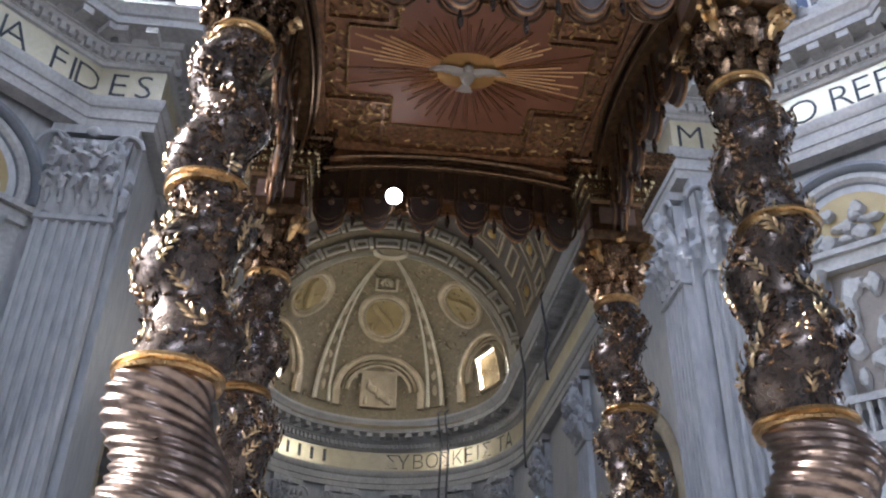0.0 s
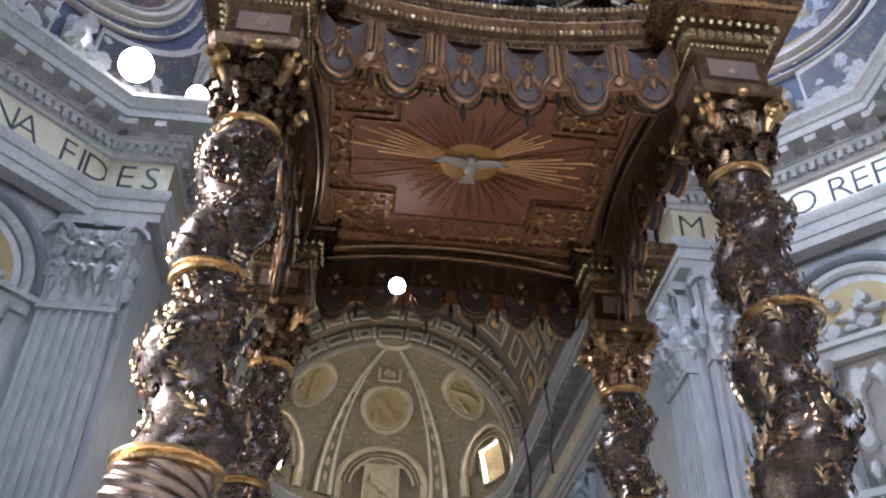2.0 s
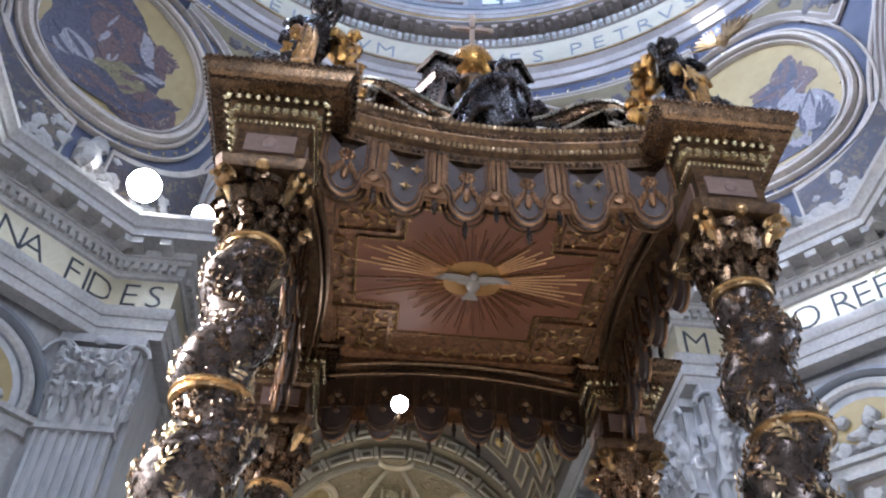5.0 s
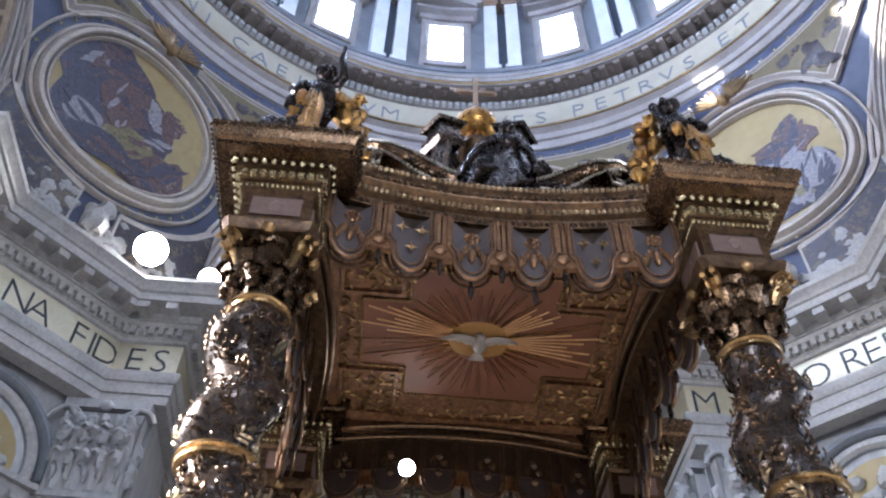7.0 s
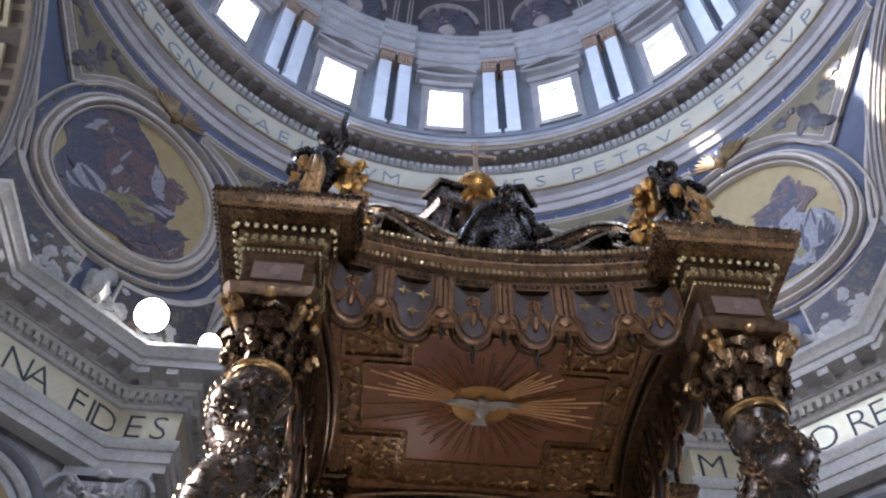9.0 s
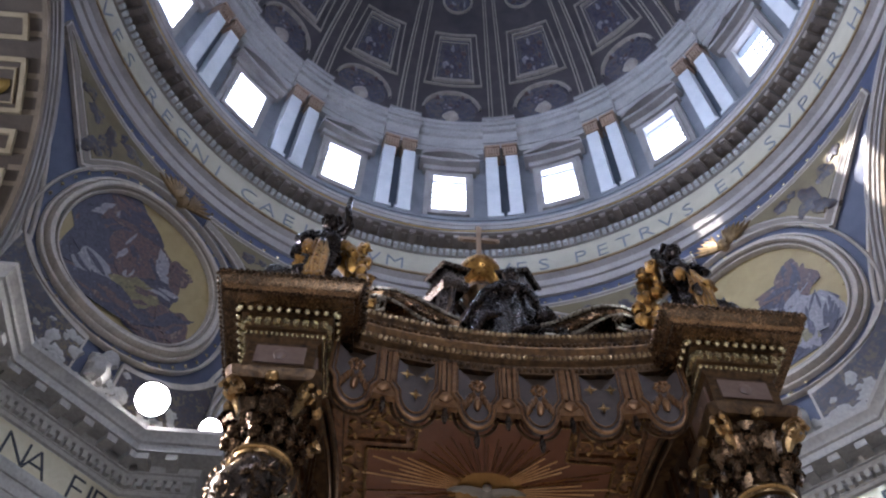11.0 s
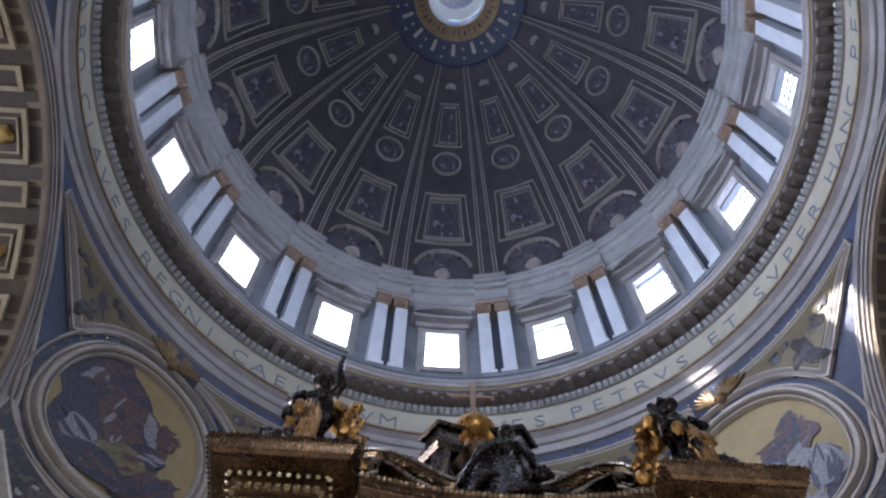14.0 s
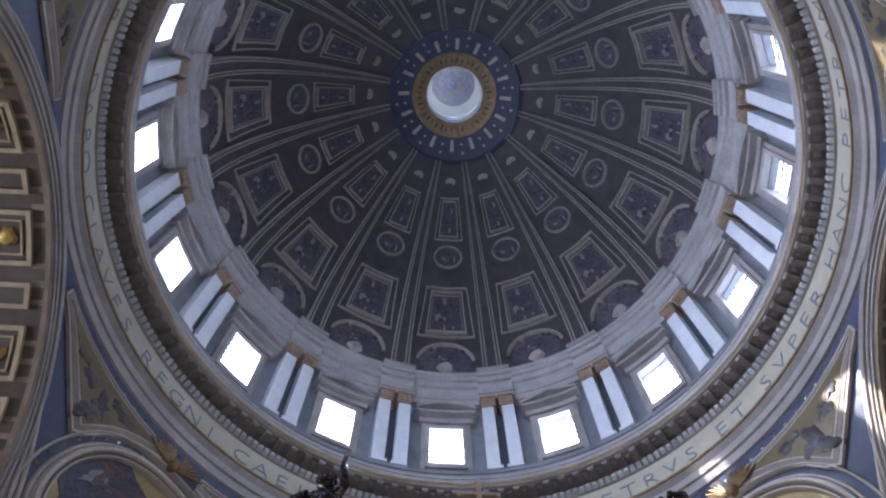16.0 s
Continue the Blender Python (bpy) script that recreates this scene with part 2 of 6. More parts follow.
# ---- mesh helpers ----
class Mesh:
    """Collects vertices and faces, with a material slot for each face."""

    def __init__(self):
        self.v, self.f, self.s = [], [], []

    def face(self, idx, slot=0):
        self.f.append(tuple(idx))
        self.s.append(slot)

    def grid(self, rows, closed=False, slot=0, flip=False):
        """Faces between rows of points; closed joins each row's end to its start."""
        base, n = len(self.v), len(rows[0])
        for r in rows:
            self.v.extend(tuple(p) for p in r)
        for i in range(len(rows) - 1):
            for j in range(n if closed else n - 1):
                a, b = base + i * n + j, base + i * n + (j + 1) % n
                c, d = b + n, a + n
                self.face((a, d, c, b) if flip else (a, b, c, d), slot)
        return base

    def box(self, c, sx, sy, sz, turn=0.0, slot=0, taper=1.0):
        """A box centred on c, turned about z."""
        ca, sa = math.cos(turn), math.sin(turn)
        base = len(self.v)
        for k, w in ((-1, 1.0), (1, taper)):
            for i, j in ((-1, -1), (1, -1), (1, 1), (-1, 1)):
                x, y = i * sx / 2 * w, j * sy / 2 * w
                self.v.append((c[0] + x * ca - y * sa, c[1] + x * sa + y * ca, c[2] + k * sz / 2))
        for q4 in ((0, 3, 2, 1), (4, 5, 6, 7), (0, 1, 5, 4), (1, 2, 6, 5), (2, 3, 7, 6), (3, 0, 4, 7)):
            self.face([base + i for i in q4], slot)

    def lathe(self, profile, n, a0=0.0, a1=360.0, centre=(0, 0), slot=0, flip=False):
        """Turns (r, z) pairs about an upright axis; angles in degrees from +y towards +x."""
        full = abs(a1 - a0) >= 359.9
        m = n if full else n + 1
        rows = []
        for r, z in profile:
            rows.append([polar(r, a0 + (a1 - a0) * j / n, z) + Vector((centre[0], centre[1], 0)) for j in range(m)])
        return self.grid(rows, full, slot, flip)

    def slab(self, mp, u0, u1, v0, v1, h, nu=1, nv=1, base=-0.06, slot=0):
        """A raised plate on a mapped surface mp(u, v) -> (place, normal)."""
        top, low = [], []
        for j in range(nv + 1):
            v = v0 + (v1 - v0) * j / nv
            pts = [mp(u0 + (u1 - u0) * i / nu, v) for i in range(nu + 1)]
            top.append([p + n * h for p, n in pts])
            low.append([p + n * base for p, n in pts])
        self.grid(top, slot=slot)
        rim_t = top[0] + [r[-1] for r in top[1:]] + top[-1][-2::-1] + [r[0] for r in top[-2:0:-1]]
        rim_l = low[0] + [r[-1] for r in low[1:]] + low[-1][-2::-1] + [r[0] for r in low[-2:0:-1]]
        self.grid([rim_l, rim_t], True, slot)

    def border(self, mp, u0, u1, v0, v1, wu, wv, h, nu=1, nv=1, base=-0.06, slot=0):
        self.slab(mp, u0, u1, v0, v0 + wv, h, nu, 1, base, slot)
        self.slab(mp, u0, u1, v1 - wv, v1, h, nu, 1, base, slot)
        self.slab(mp, u0, u0 + wu, v0 + wv, v1 - wv, h, 1, nv, base, slot)
        self.slab(mp, u1 - wu, u1, v0 + wv, v1 - wv, h, 1, nv, base, slot)

    def ring(self, mp, cu, cv, ru, rv, w, h, n=28, a0=0.0, a1=360.0, base=-0.06, slot=0):
        """A round moulding: outer half-axes ru, rv; w is the band's share of them."""
        full = abs(a1 - a0) >= 359.9
        m = n if full else n + 1
        rows = []
        for share, lift in ((1.0, base), (1.0, h * 0.55), (1 - w * 0.3, h), (1 - w * 0.7, h), (1 - w, h * 0.5), (1 - w, base)):
            row = []
            for j in range(m):
                a = radians(a0 + (a1 - a0) * j / n)
                p, nn = mp(cu + ru * share * math.cos(a), cv + rv * share * math.sin(a))
                row.append(p + nn * lift)
            rows.append(row)
        self.grid(rows, full, slot)

    def disc(self, mp, cu, cv, ru, rv, h, n=24, slot=0, rings=3, wob=0.0, seed=0):
        rows = []
        for i in range(rings + 1):
            row = []
            for j in range(n):
                a = 2 * math.pi * j / n
                f = i / rings * (1 + wob * noise.noise(Vector((math.cos(a) * 1.3, math.sin(a) * 1.3, seed * 3.7))) * (1 if i else 0))
                p, nn = mp(cu + ru * max(f, 0.001) * math.cos(a), cv + rv * max(f, 0.001) * math.sin(a))
                row.append(p + nn * (h * (1 - 0.3 * (i / rings) ** 2) if i < rings else h * 0.3))
            rows.append(row)
        self.grid(rows, True, slot)

    def ball(self, c, rx, ry, rz, turn=None, n=12, m=8, slot=0, wob=0.0, seed=0):
        rows, c = [], Vector(c)
        for i in range(m + 1):
            b = math.pi * i / m - math.pi / 2
            row = []
            for j in range(n):
                a = 2 * math.pi * j / n
                d = Vector((math.cos(a) * math.cos(b), math.sin(a) * math.cos(b), math.sin(b)))
                k = 1 + wob * noise.noise(d * 2.2 + Vector((seed * 5.1, seed, 0)))
                p = Vector((d.x * rx, d.y * ry, d.z * rz)) * k
                row.append(c + (turn @ p if turn else p))
            rows.append(row)
        self.grid(rows, True, slot)

    def tube(self, path, radii, n=10, slot=0, caps=True, flat=1.0):
        """A round bar along a path, with a radius at each point."""
        rows = []
        path = [Vector(p) for p in path]
        for i, p in enumerate(path):
            t = (path[min(i + 1, len(path) - 1)] - path[max(i - 1, 0)]).normalized()
            side = t.cross(Vector((0, 0, 1)))
            side = side.normalized() if side.length > 0.05 else Vector((1, 0, 0))
            up = side.cross(t).normalized()
            r = radii[i] if isinstance(radii, (list, tuple)) else radii
            rows.append([p + side * r * math.cos(2 * math.pi * j / n) + up * r * flat * math.sin(2 * math.pi * j / n) for j in range(n)])
        if caps:
            rows = [[path[0]] * n] + rows + [[path[-1]] * n]
        self.grid(rows, True, slot)

    def sweep(self, profile, path, closed=False, slot=0, flip=False):
        """Carries (offset, z) pairs along a plan path, mitred; a positive offset lies to the path's left."""
        path = [Vector((p[0], p[1])) for p in path]
        n = len(path)
        mitre = []
        for i in range(n):
            a, b, c = path[(i - 1) % n], path[i], path[(i + 1) % n]
            d1 = (b - a).normalized() if closed or i > 0 else (c - b).normalized()
            d2 = (c - b).normalized() if closed or i < n - 1 else d1
            n1, n2 = Vector((-d1.y, d1.x)), Vector((-d2.y, d2.x))
            mv = (n1 + n2) / max(0.3, 1 + n1.dot(n2))
            mitre.append(mv)
        rows = [[(path[i].x + mitre[i].x * o, path[i].y + mitre[i].y * o, z) for i in range(n)] for o, z in profile]
        self.grid(rows, closed, slot, flip)

    def data(self, name, mats, smooth=35):
        me = bpy.data.meshes.new(name)
        me.from_pydata([tuple(p) for p in self.v], [], self.f)
        for m in mats if isinstance(mats, (list, tuple)) else [mats]:
            me.materials.append(m)
        if isinstance(mats, (list, tuple)) and len(mats) > 1:
            me.polygons.foreach_set("material_index", self.s)
        if smooth:
            me.polygons.foreach_set("use_smooth", [True] * len(self.f))
            me.set_sharp_from_angle(angle=radians(smooth))
        me.update()
        return me


def thing(name, label, category, group="", kind="", place=None):
    ob = new(name)
    if place is not None:
        ob.matrix_world = place
    return tagged(ob, label, category, group, kind)


def part(name, me, material, parent, label="", smooth=35):
    """Links a Mesh, or ready mesh data, as one object under a thing or a part."""
    data = me.data(name, material, smooth) if isinstance(me, Mesh) else me
    ob = new(name, data)
    ob.parent = parent
    if label:
        ob["label"] = label
    return ob


def solid(name, me, material, label, category, group="", kind="", smooth=35):
    return tagged(new(name, me.data(name, material, smooth)), label, category, group, kind)


def structure(name, me, material, label, smooth=35):
    return solid(name, me, material, label, "structure", kind="structure", smooth=smooth)


GLYPHS = {}


def glyph(ch, size, material):
    """The mesh of one letter, upright in its own xz plane, centred on x, standing on z = 0."""
    key = (ch, size, material.name)
    if key not in GLYPHS:
        cu = bpy.data.curves.new("letter", "FONT")
        cu.body, cu.size, cu.align_x, cu.extrude, cu.resolution_u = ch, size, "CENTER", 0.02, 3
        cu.offset = -0.016 * size
        ob = new("letter", cu)
        me = bpy.data.meshes.new_from_object(ob.evaluated_get(bpy.context.evaluated_depsgraph_get()))
        bpy.data.objects.remove(ob)
        me.transform(Matrix.Rotation(radians(90), 4, "X"))
        me.materials.clear()
        me.materials.append(material)
        GLYPHS[key] = me
    return GLYPHS[key]


Q = math.sqrt(0.5)
TURNS = [Matrix.Rotation(radians(a), 4, "Z") for a in (0, -90, -180, -270)]

# ---- floor, piers, walls ----
fl = Mesh()
fl.box((0, 0, -0.15), 116, 138, 0.3)
structure("floor", fl, WOOD_FLOOR, "inlaid grey marble church floor")

PIER = [(56, 11.75), (24.2, 12.2), (24.2, 11.4), (19.7, 11.4), (19.7, 14.2), (14.2, 19.7), (11.4, 19.7), (11.4, 24.2), (12.2, 24.2), (11.75, 56)]
WALL = [(56, 12.5), (24.6, 12.5), (24.6, 11.9), (20.6, 11.9), (20.6, 14.8), (14.8, 20.6), (11.9, 20.6), (11.9, 24.6), (12.5, 24.6), (12.5, 56)]
ENTABLATURE = [(-0.7, 25.75), (0.06, 25.75), (0.06, 26.2), (0.14, 26.22), (0.14, 26.8), (0.22, 26.82), (0.34, 27.05), (0.34, 27.3), (0.0, 27.38),
               (0.0, 29.12), (0.12, 29.16), (0.2, 29.3), (0.26, 29.32), (0.26, 29.78), (0.42, 29.82), (0.5, 30.0), (0.62, 30.02), (0.62, 30.42),
               (1.55, 30.44), (1.55, 30.85), (1.66, 30.9), (1.74, 31.1), (1.95, 31.3), (1.98, 31.5), (-1.6, 31.62)]


def chamfer(d):
    """A map on the pier's slanting face at the distance d from the axis: u along it, v its height."""
    def mp(u, v):
        return Vector(((d + u) * Q, (d - u) * Q, v)), Vector((-Q, -Q, 0))
    return mp


def arch_wall(me, mp, u0, u1, z0, z1, cu, half, spring, deep, n=14):
    """A wall on a map with one round-headed opening, and the opening's reveal."""
    pts = [(cu - half, z0)] + [(cu - half * math.cos(math.pi * i / n), spring + half * math.sin(math.pi * i / n)) for i in range(n + 1)] + [(cu + half, z0)]
    for a, b in (((u0, cu - half)), ((cu + half, u1))):
        me.grid([[mp(a, z0)[0], mp(b, z0)[0]], [mp(a, z1)[0], mp(b, z1)[0]]])
    arc = pts[1:-1]
    me.grid([[mp(u, z)[0] for u, z in arc], [mp(u, z1)[0] for u, z in arc]])
    me.grid([[mp(u, z)[0] for u, z in pts], [mp(u, z)[0] - mp(u, z)[1] * deep for u, z in pts]])


def dentils(me, path, offset, z0, z1, width, pitch, depth):
    """A row of small blocks along each leg of a plan path."""
    for a, b in zip(path, path[1:]):
        a, b = Vector(a), Vector(b)
        d = (b - a).normalized()
        nrm = Vector((-d.y, d.x))
        count = int(min((b - a).length, 26) / pitch)
        start = b if (b - a).length > 26 and b.length < a.length else a
        sgn = -1 if start is b else 1
        for i in range(count):
            p = start + d * sgn * pitch * (i + 0.5) + nrm * (offset + depth / 2)
            me.box((p.x, p.y, (z0 + z1) / 2), width, depth, z1 - z0, math.atan2(d.y, d.x))


ent = Mesh()
ent.sweep(ENTABLATURE, PIER)
ent_data = ent.data("entablature", STONE)
fr = Mesh()
fr.sweep([(0.012, 27.42), (0.03, 27.44), (0.03, 29.06), (0.012, 29.08)], PIER)
fr_data = fr.data("frieze", GOLD_MOSAIC)
de = Mesh()
dentils(de, PIER, 0.2, 29.36, 29.76, 0.24, 0.42, 0.3)
de_data = de.data("dentil_row", STONE, 0)
mo = Mesh()
dentils(mo, PIER, 0.6, 30.08, 30.42, 0.5, 1.25, 0.85)
mo_data = mo.data("modillion_row", STONE, 0)

low = Mesh()
low.sweep([(0, 0), (0, 31.0)], WALL[1:-1])
for seg in range(2):
    def flank(u, v, s=seg):
        return (Vector((u, 12.5, v)), Vector((0, -1, 0))) if s else (Vector((12.5, u, v)), Vector((-1, 0, 0)))
    arch_wall(low, flank, 24.6, 56, 0, 33.9, 32.0, 5.4, 13.2, 9.0)
    low.grid([[flank(20, 0)[0] - flank(0, 0)[1] * 9, flank(45, 0)[0] - flank(0, 0)[1] * 9], [flank(20, 22)[0] - flank(0, 0)[1] * 9, flank(45, 22)[0] - flank(0, 0)[1] * 9]])
low_data = low.data("wall", MARBLE)

# arch surround and coffered reveal of the side passages
sur = Mesh()
for seg in range(2):
    def flank2(u, v, s=seg):
        return (Vector((u, 12.48, v)), Vector((0, -1, 0))) if s else (Vector((12.48, u, v)), Vector((-1, 0, 0)))
    sur.ring(flank2, 32.0, 13.2, 6.3, 6.3, 0.14, 0.22, 24, 0, 180)
    sur.slab(flank2, 25.7, 26.6, 0, 13.2, 0.2)
    sur.slab(flank2, 37.4, 38.3, 0, 13.2, 0.2)

    def reveal(u, v, s=seg):
        a = radians(v)
        x, z = 32.0 - 5.4 * math.cos(a), 13.2 + 5.4 * math.sin(a)
        nn = Vector((0, math.cos(a), -math.sin(a)))
        p = Vector((12.5 + u, x, z))
        return (Vector((p.y, p.x, p.z)), Vector((nn.y, nn.x, nn.z))) if s else (p, nn)
    for i in range(7):
        for j in range(3):
            sur.border(reveal, 0.5 + 2.7 * j, 2.8 + 2.7 * j, 4 + 25 * i, 24 + 25 * i, 0.35, 3.0, 0.14, 1, 3)
sur_data = sur.data("arch_surround", STUCCO)


def pilaster_mesh(width, z0, z1, flutes, depth=0.45):
    """A fluted shaft standing before the plane y = 0, facing -y."""
    me = Mesh()
    prof = [(-width / 2, 0.0), (-width / 2, -depth)]
    step = width / (flutes + 0.35)
    for i in range(flutes):
        x = -width / 2 + 0.175 * step + step * (i + 0.5)
        for k in range(5):
            a = math.pi * k / 4
            prof.append((x - 0.32 * step * math.cos(a), -depth + 0.5 * step * math.sin(a)))
    prof += [(width / 2, -depth), (width / 2, 0.0)]
    me.grid([[(x, y, z) for x, y in prof] for z in (z0, z1)])
    me.box((0, -depth / 2 - 0.05, z1 - 0.12), width + 0.25, depth + 0.2, 0.2)
    return me


def capital_mesh(width, z0, h, depth=0.5):
    """A Corinthian pilaster capital: bell, two rows of acanthus, corner volutes, abacus."""
    me = Mesh()
    rng = random.Random(4)
    me.grid([[(x * w, -depth * w2, z0 + h * t) for x in (-0.5 * width, -0.25 * width, 0, 0.25 * width, 0.5 * width)] for t, w, w2 in ((0, 1, 1), (0.5, 1.0, 1.05), (0.85, 1.08, 1.25))])
    me.grid([[(-0.5 * width * w, y, z0 + h * t) for y in (0, -depth * w)] for t, w in ((0, 1), (0.85, 1.1))])
    me.grid([[(0.5 * width * w, y, z0 + h * t) for y in (0, -depth * w)] for t, w in ((0, 1), (0.85, 1.1))])
    me.box((0, -depth * 0.62, z0 + h * 0.95), width * 1.2, depth * 1.5, h * 0.1)
    for row, (zz, hh, cnt) in enumerate(((0.02, 0.36, 4), (0.26, 0.36, 3), (0.3, 0.36, 4))):
        for i in range(cnt):
            x = width * ((i + 0.5) / cnt - 0.5) * (1.0 if row != 2 else 1.05)
            w = width / cnt * 0.46
            rows = []
            for t in (0, 0.25, 0.5, 0.75, 0.92, 1.0):
                out = depth + 0.06 + 0.6 * t ** 2.2 + (0.16 if t > 0.9 else 0)
                ww = w * (0.75 + 0.35 * math.sin(t * 2.6)) * (1 if t < 0.95 else 0.55)
                zz2 = z0 + h * (zz + hh * t) - (h * 0.07 if t == 1.0 else 0)
                rows.append([(x - ww, -out + 0.12, zz2), (x - ww * 0.55, -out - 0.03 * rng.random(), zz2), (x, -out - 0.08, zz2 + 0.03), (x + ww * 0.55, -out - 0.03 * rng.random(), zz2), (x + ww, -out + 0.12, zz2)])
            me.grid(rows)
    for sx in (-1, 1):
        path = []
        for i in range(15):
            a = i / 14 * 2.1 * math.pi
            r = 0.30 * h * 0.62 * (1 - i / 17)
            path.append((sx * (width * 0.46 + r * math.cos(a)), -depth - 0.36, z0 + h * 0.72 + r * math.sin(a)))
        me.tube(path, [0.1 * (1 - i / 22) for i in range(15)], 6)
        me.tube([(sx * width * 0.1, -depth - 0.1, z0 + h * 0.5), (sx * width * 0.3, -depth - 0.25, z0 + h * 0.72), (sx * width * 0.46, -depth - 0.36, z0 + h * 0.86)], [0.06, 0.09, 0.1], 6)
    me.ball((0, -depth - 0.35, z0 + h * 0.9), 0.3, 0.2, 0.25, wob=0.3)
    for row, cnt in ((0.28, 5), (0.52, 4), (0.68, 6)):
        for i in range(cnt):
            x = width * ((i + 0.5) / cnt - 0.5) * 1.04
            me.ball((x, -depth - 0.42 - 0.1 * rng.random(), z0 + h * row), width / cnt * 0.36, 0.3, h * 0.075, wob=0.9, seed=i + cnt, n=10, m=7)
            me.ball((x + 0.1 * rng.random(), -depth - 0.2, z0 + h * (row - 0.1)), width / cnt * 0.24, 0.26, h * 0.09, wob=0.9, seed=i + 9, n=8, m=6)
    for s2 in (-1, 1):
        for row in (0.25, 0.5):
            me.ball((s2 * (width * 0.5 + 0.1), -depth * 0.4, z0 + h * row), 0.3, 0.3, h * 0.1, wob=0.8, seed=row * 10, n=8, m=6)
    return me


shaft_data = pilaster_mesh(2.9, 2.5, 21.3, 7, 0.5).data("shaft", MARBLE)
cap_data = capital_mesh(2.95, 21.3, 4.4, 0.55).data("capital", MARBLE)
arm_shaft_data = pilaster_mesh(2.6, 2.5, 21.3, 7, 0.4).data("shaft", MARBLE)
arm_cap_data = capital_mesh(2.6, 21.3, 4.4, 0.45).data("capital", MARBLE)

# loggia in the slanting face: arched gilt lunette, two columns, relief and balustrade
log_frame, log_gold, log_fig, log_col, log_arch, log_dark = Mesh(), Mesh(), Mesh(), Mesh(), Mesh(), Mesh()
face = chamfer(25.06)
log_frame.ring(face, 0, 22.0, 2.95, 2.95, 0.17, 0.35, 28, -8, 188)
log_frame.slab(face, -3.0, 3.0, 20.55, 21.1, 0.5)
log_frame.slab(face, -3.1, 3.1, 21.1, 21.35, 0.75)
log_frame.slab(face, -3.2, 3.2, 13.2, 13.6, 0.9)
log_frame.slab(face, -3.2, 3.2, 14.75, 15.05, 0.95)
for i in range(15):
    x = -2.8 + 0.4 * i
    p0, nn = face(x, 13.6)
    log_col.lathe([(0.09, 13.6), (0.14, 13.9), (0.07, 14.3), (0.12, 14.5), (0.1, 14.76)], 7, centre=(p0 + nn * 0.8)[:2])
log_gold.disc(face, 0, 22.0, 2.5, 2.5, 0.05)
# a darker plate between the columns carries the shade of the recess
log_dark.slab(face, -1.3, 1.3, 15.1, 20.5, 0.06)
log_arch.ring(face, 0, 22.0, 3.45, 3.45, 0.12, 0.5, 32, -6, 186)
log_arch.ring(face, 0, 22.0, 2.55, 2.55, 0.05, 0.2, 32, -6, 186)
for s in (-1, 1):
    p0, nn = face(s * 1.75, 0)
    c2 = (p0 + nn * 0.55)[:2]
    log_col.lathe([(0.5, 15.05), (0.5, 15.6), (0.36, 15.65), (0.36, 15.8), (0.31, 15.9), (0.3, 17.5), (0.26, 19.6), (0.3, 19.65), (0.42, 20.3), (0.5, 20.5), (0.5, 20.56)], 14, centre=c2)
    log_frame.slab(face, s * 2.6 - 0.35, s * 2.6 + 0.35, 15.05, 20.55, 0.3)
rng = random.Random(9)
for i in range(16):
    log_fig.disc(face, rng.uniform(-1.9, 1.9), rng.uniform(21.7, 23.6), rng.uniform(0.25, 0.6), rng.uniform(0.18, 0.4), 0.45, 12, wob=0.6, seed=i)
for i in range(18):
    log_fig.disc(face, rng.uniform(-0.9, 0.9), rng.uniform(15.7, 19.9), rng.uniform(0.2, 0.45), rng.uniform(0.3, 0.7), 0.4, 12, wob=0.6, seed=i + 30)
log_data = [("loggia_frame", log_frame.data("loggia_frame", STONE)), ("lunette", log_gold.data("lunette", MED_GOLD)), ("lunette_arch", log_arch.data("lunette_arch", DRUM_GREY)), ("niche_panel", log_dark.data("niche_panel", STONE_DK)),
            ("relief", log_fig.data("relief", STONE)), ("loggia_column", log_col.data("loggia_column", STONE))]

for i, turn in enumerate(TURNS):
    wall = tagged(new("wall_%d" % (i + 1), low_data), "grey-white marble crossing pier and arm walls", "wall", kind="structure")
    wall.matrix_world = turn
    en = tagged(new("entablature_%d" % (i + 1), ent_data), "grey carved stone entablature round a crossing pier", "entablature", kind="structure")
    en.matrix_world = turn
    part("frieze", fr_data, None, en, "gold mosaic frieze band")
    tagged(part("dentil_row", de_data, None, en), kind="stuff")
    tagged(part("modillion_row", mo_data, None, en), kind="stuff")
    part("arch_surround", sur_data, None, wall)
    lg = thing("loggia_%d" % (i + 1), "white marble relic loggia with gilt lunette in the pier", "loggia", "pier loggias", "structure", turn)
    for nm, dt in log_data:
        part(nm, dt, None, lg)
    for place in (pose(13.6, 20.2, 0), pose(20.2, 13.6, 0, 0, 0, -90)):
        pl = thing("pilaster", "fluted grey-white marble pilaster with a Corinthian capital", "pilaster", "giant pilasters", "structure", turn @ place)
        part("shaft", shaft_data, None, pl)
        part("capital", cap_data, None, pl)
    for place in (pose(11.9, 22.2, 0, 0, 0, -90), pose(12.5, 41.5, 0, 0, 0, -90), pose(12.5, 53.0, 0, 0, 0, -90)):
        pl = thing("pilaster", "fluted marble pilaster along the arm of the church", "pilaster", "giant pilasters", "structure", turn @ place)
        part("shaft", arm_shaft_data, None, pl)
        part("capital", arm_cap_data, None, pl)

# ---- the four arms: barrel vaults with coffers ----
VR, VZ = 11.0, 33.9


def vault(u, v):
    a = radians(v)
    return Vector((VR * math.cos(a), u, VZ + VR * math.sin(a))), Vector((-math.cos(a), 0, -math.sin(a)))


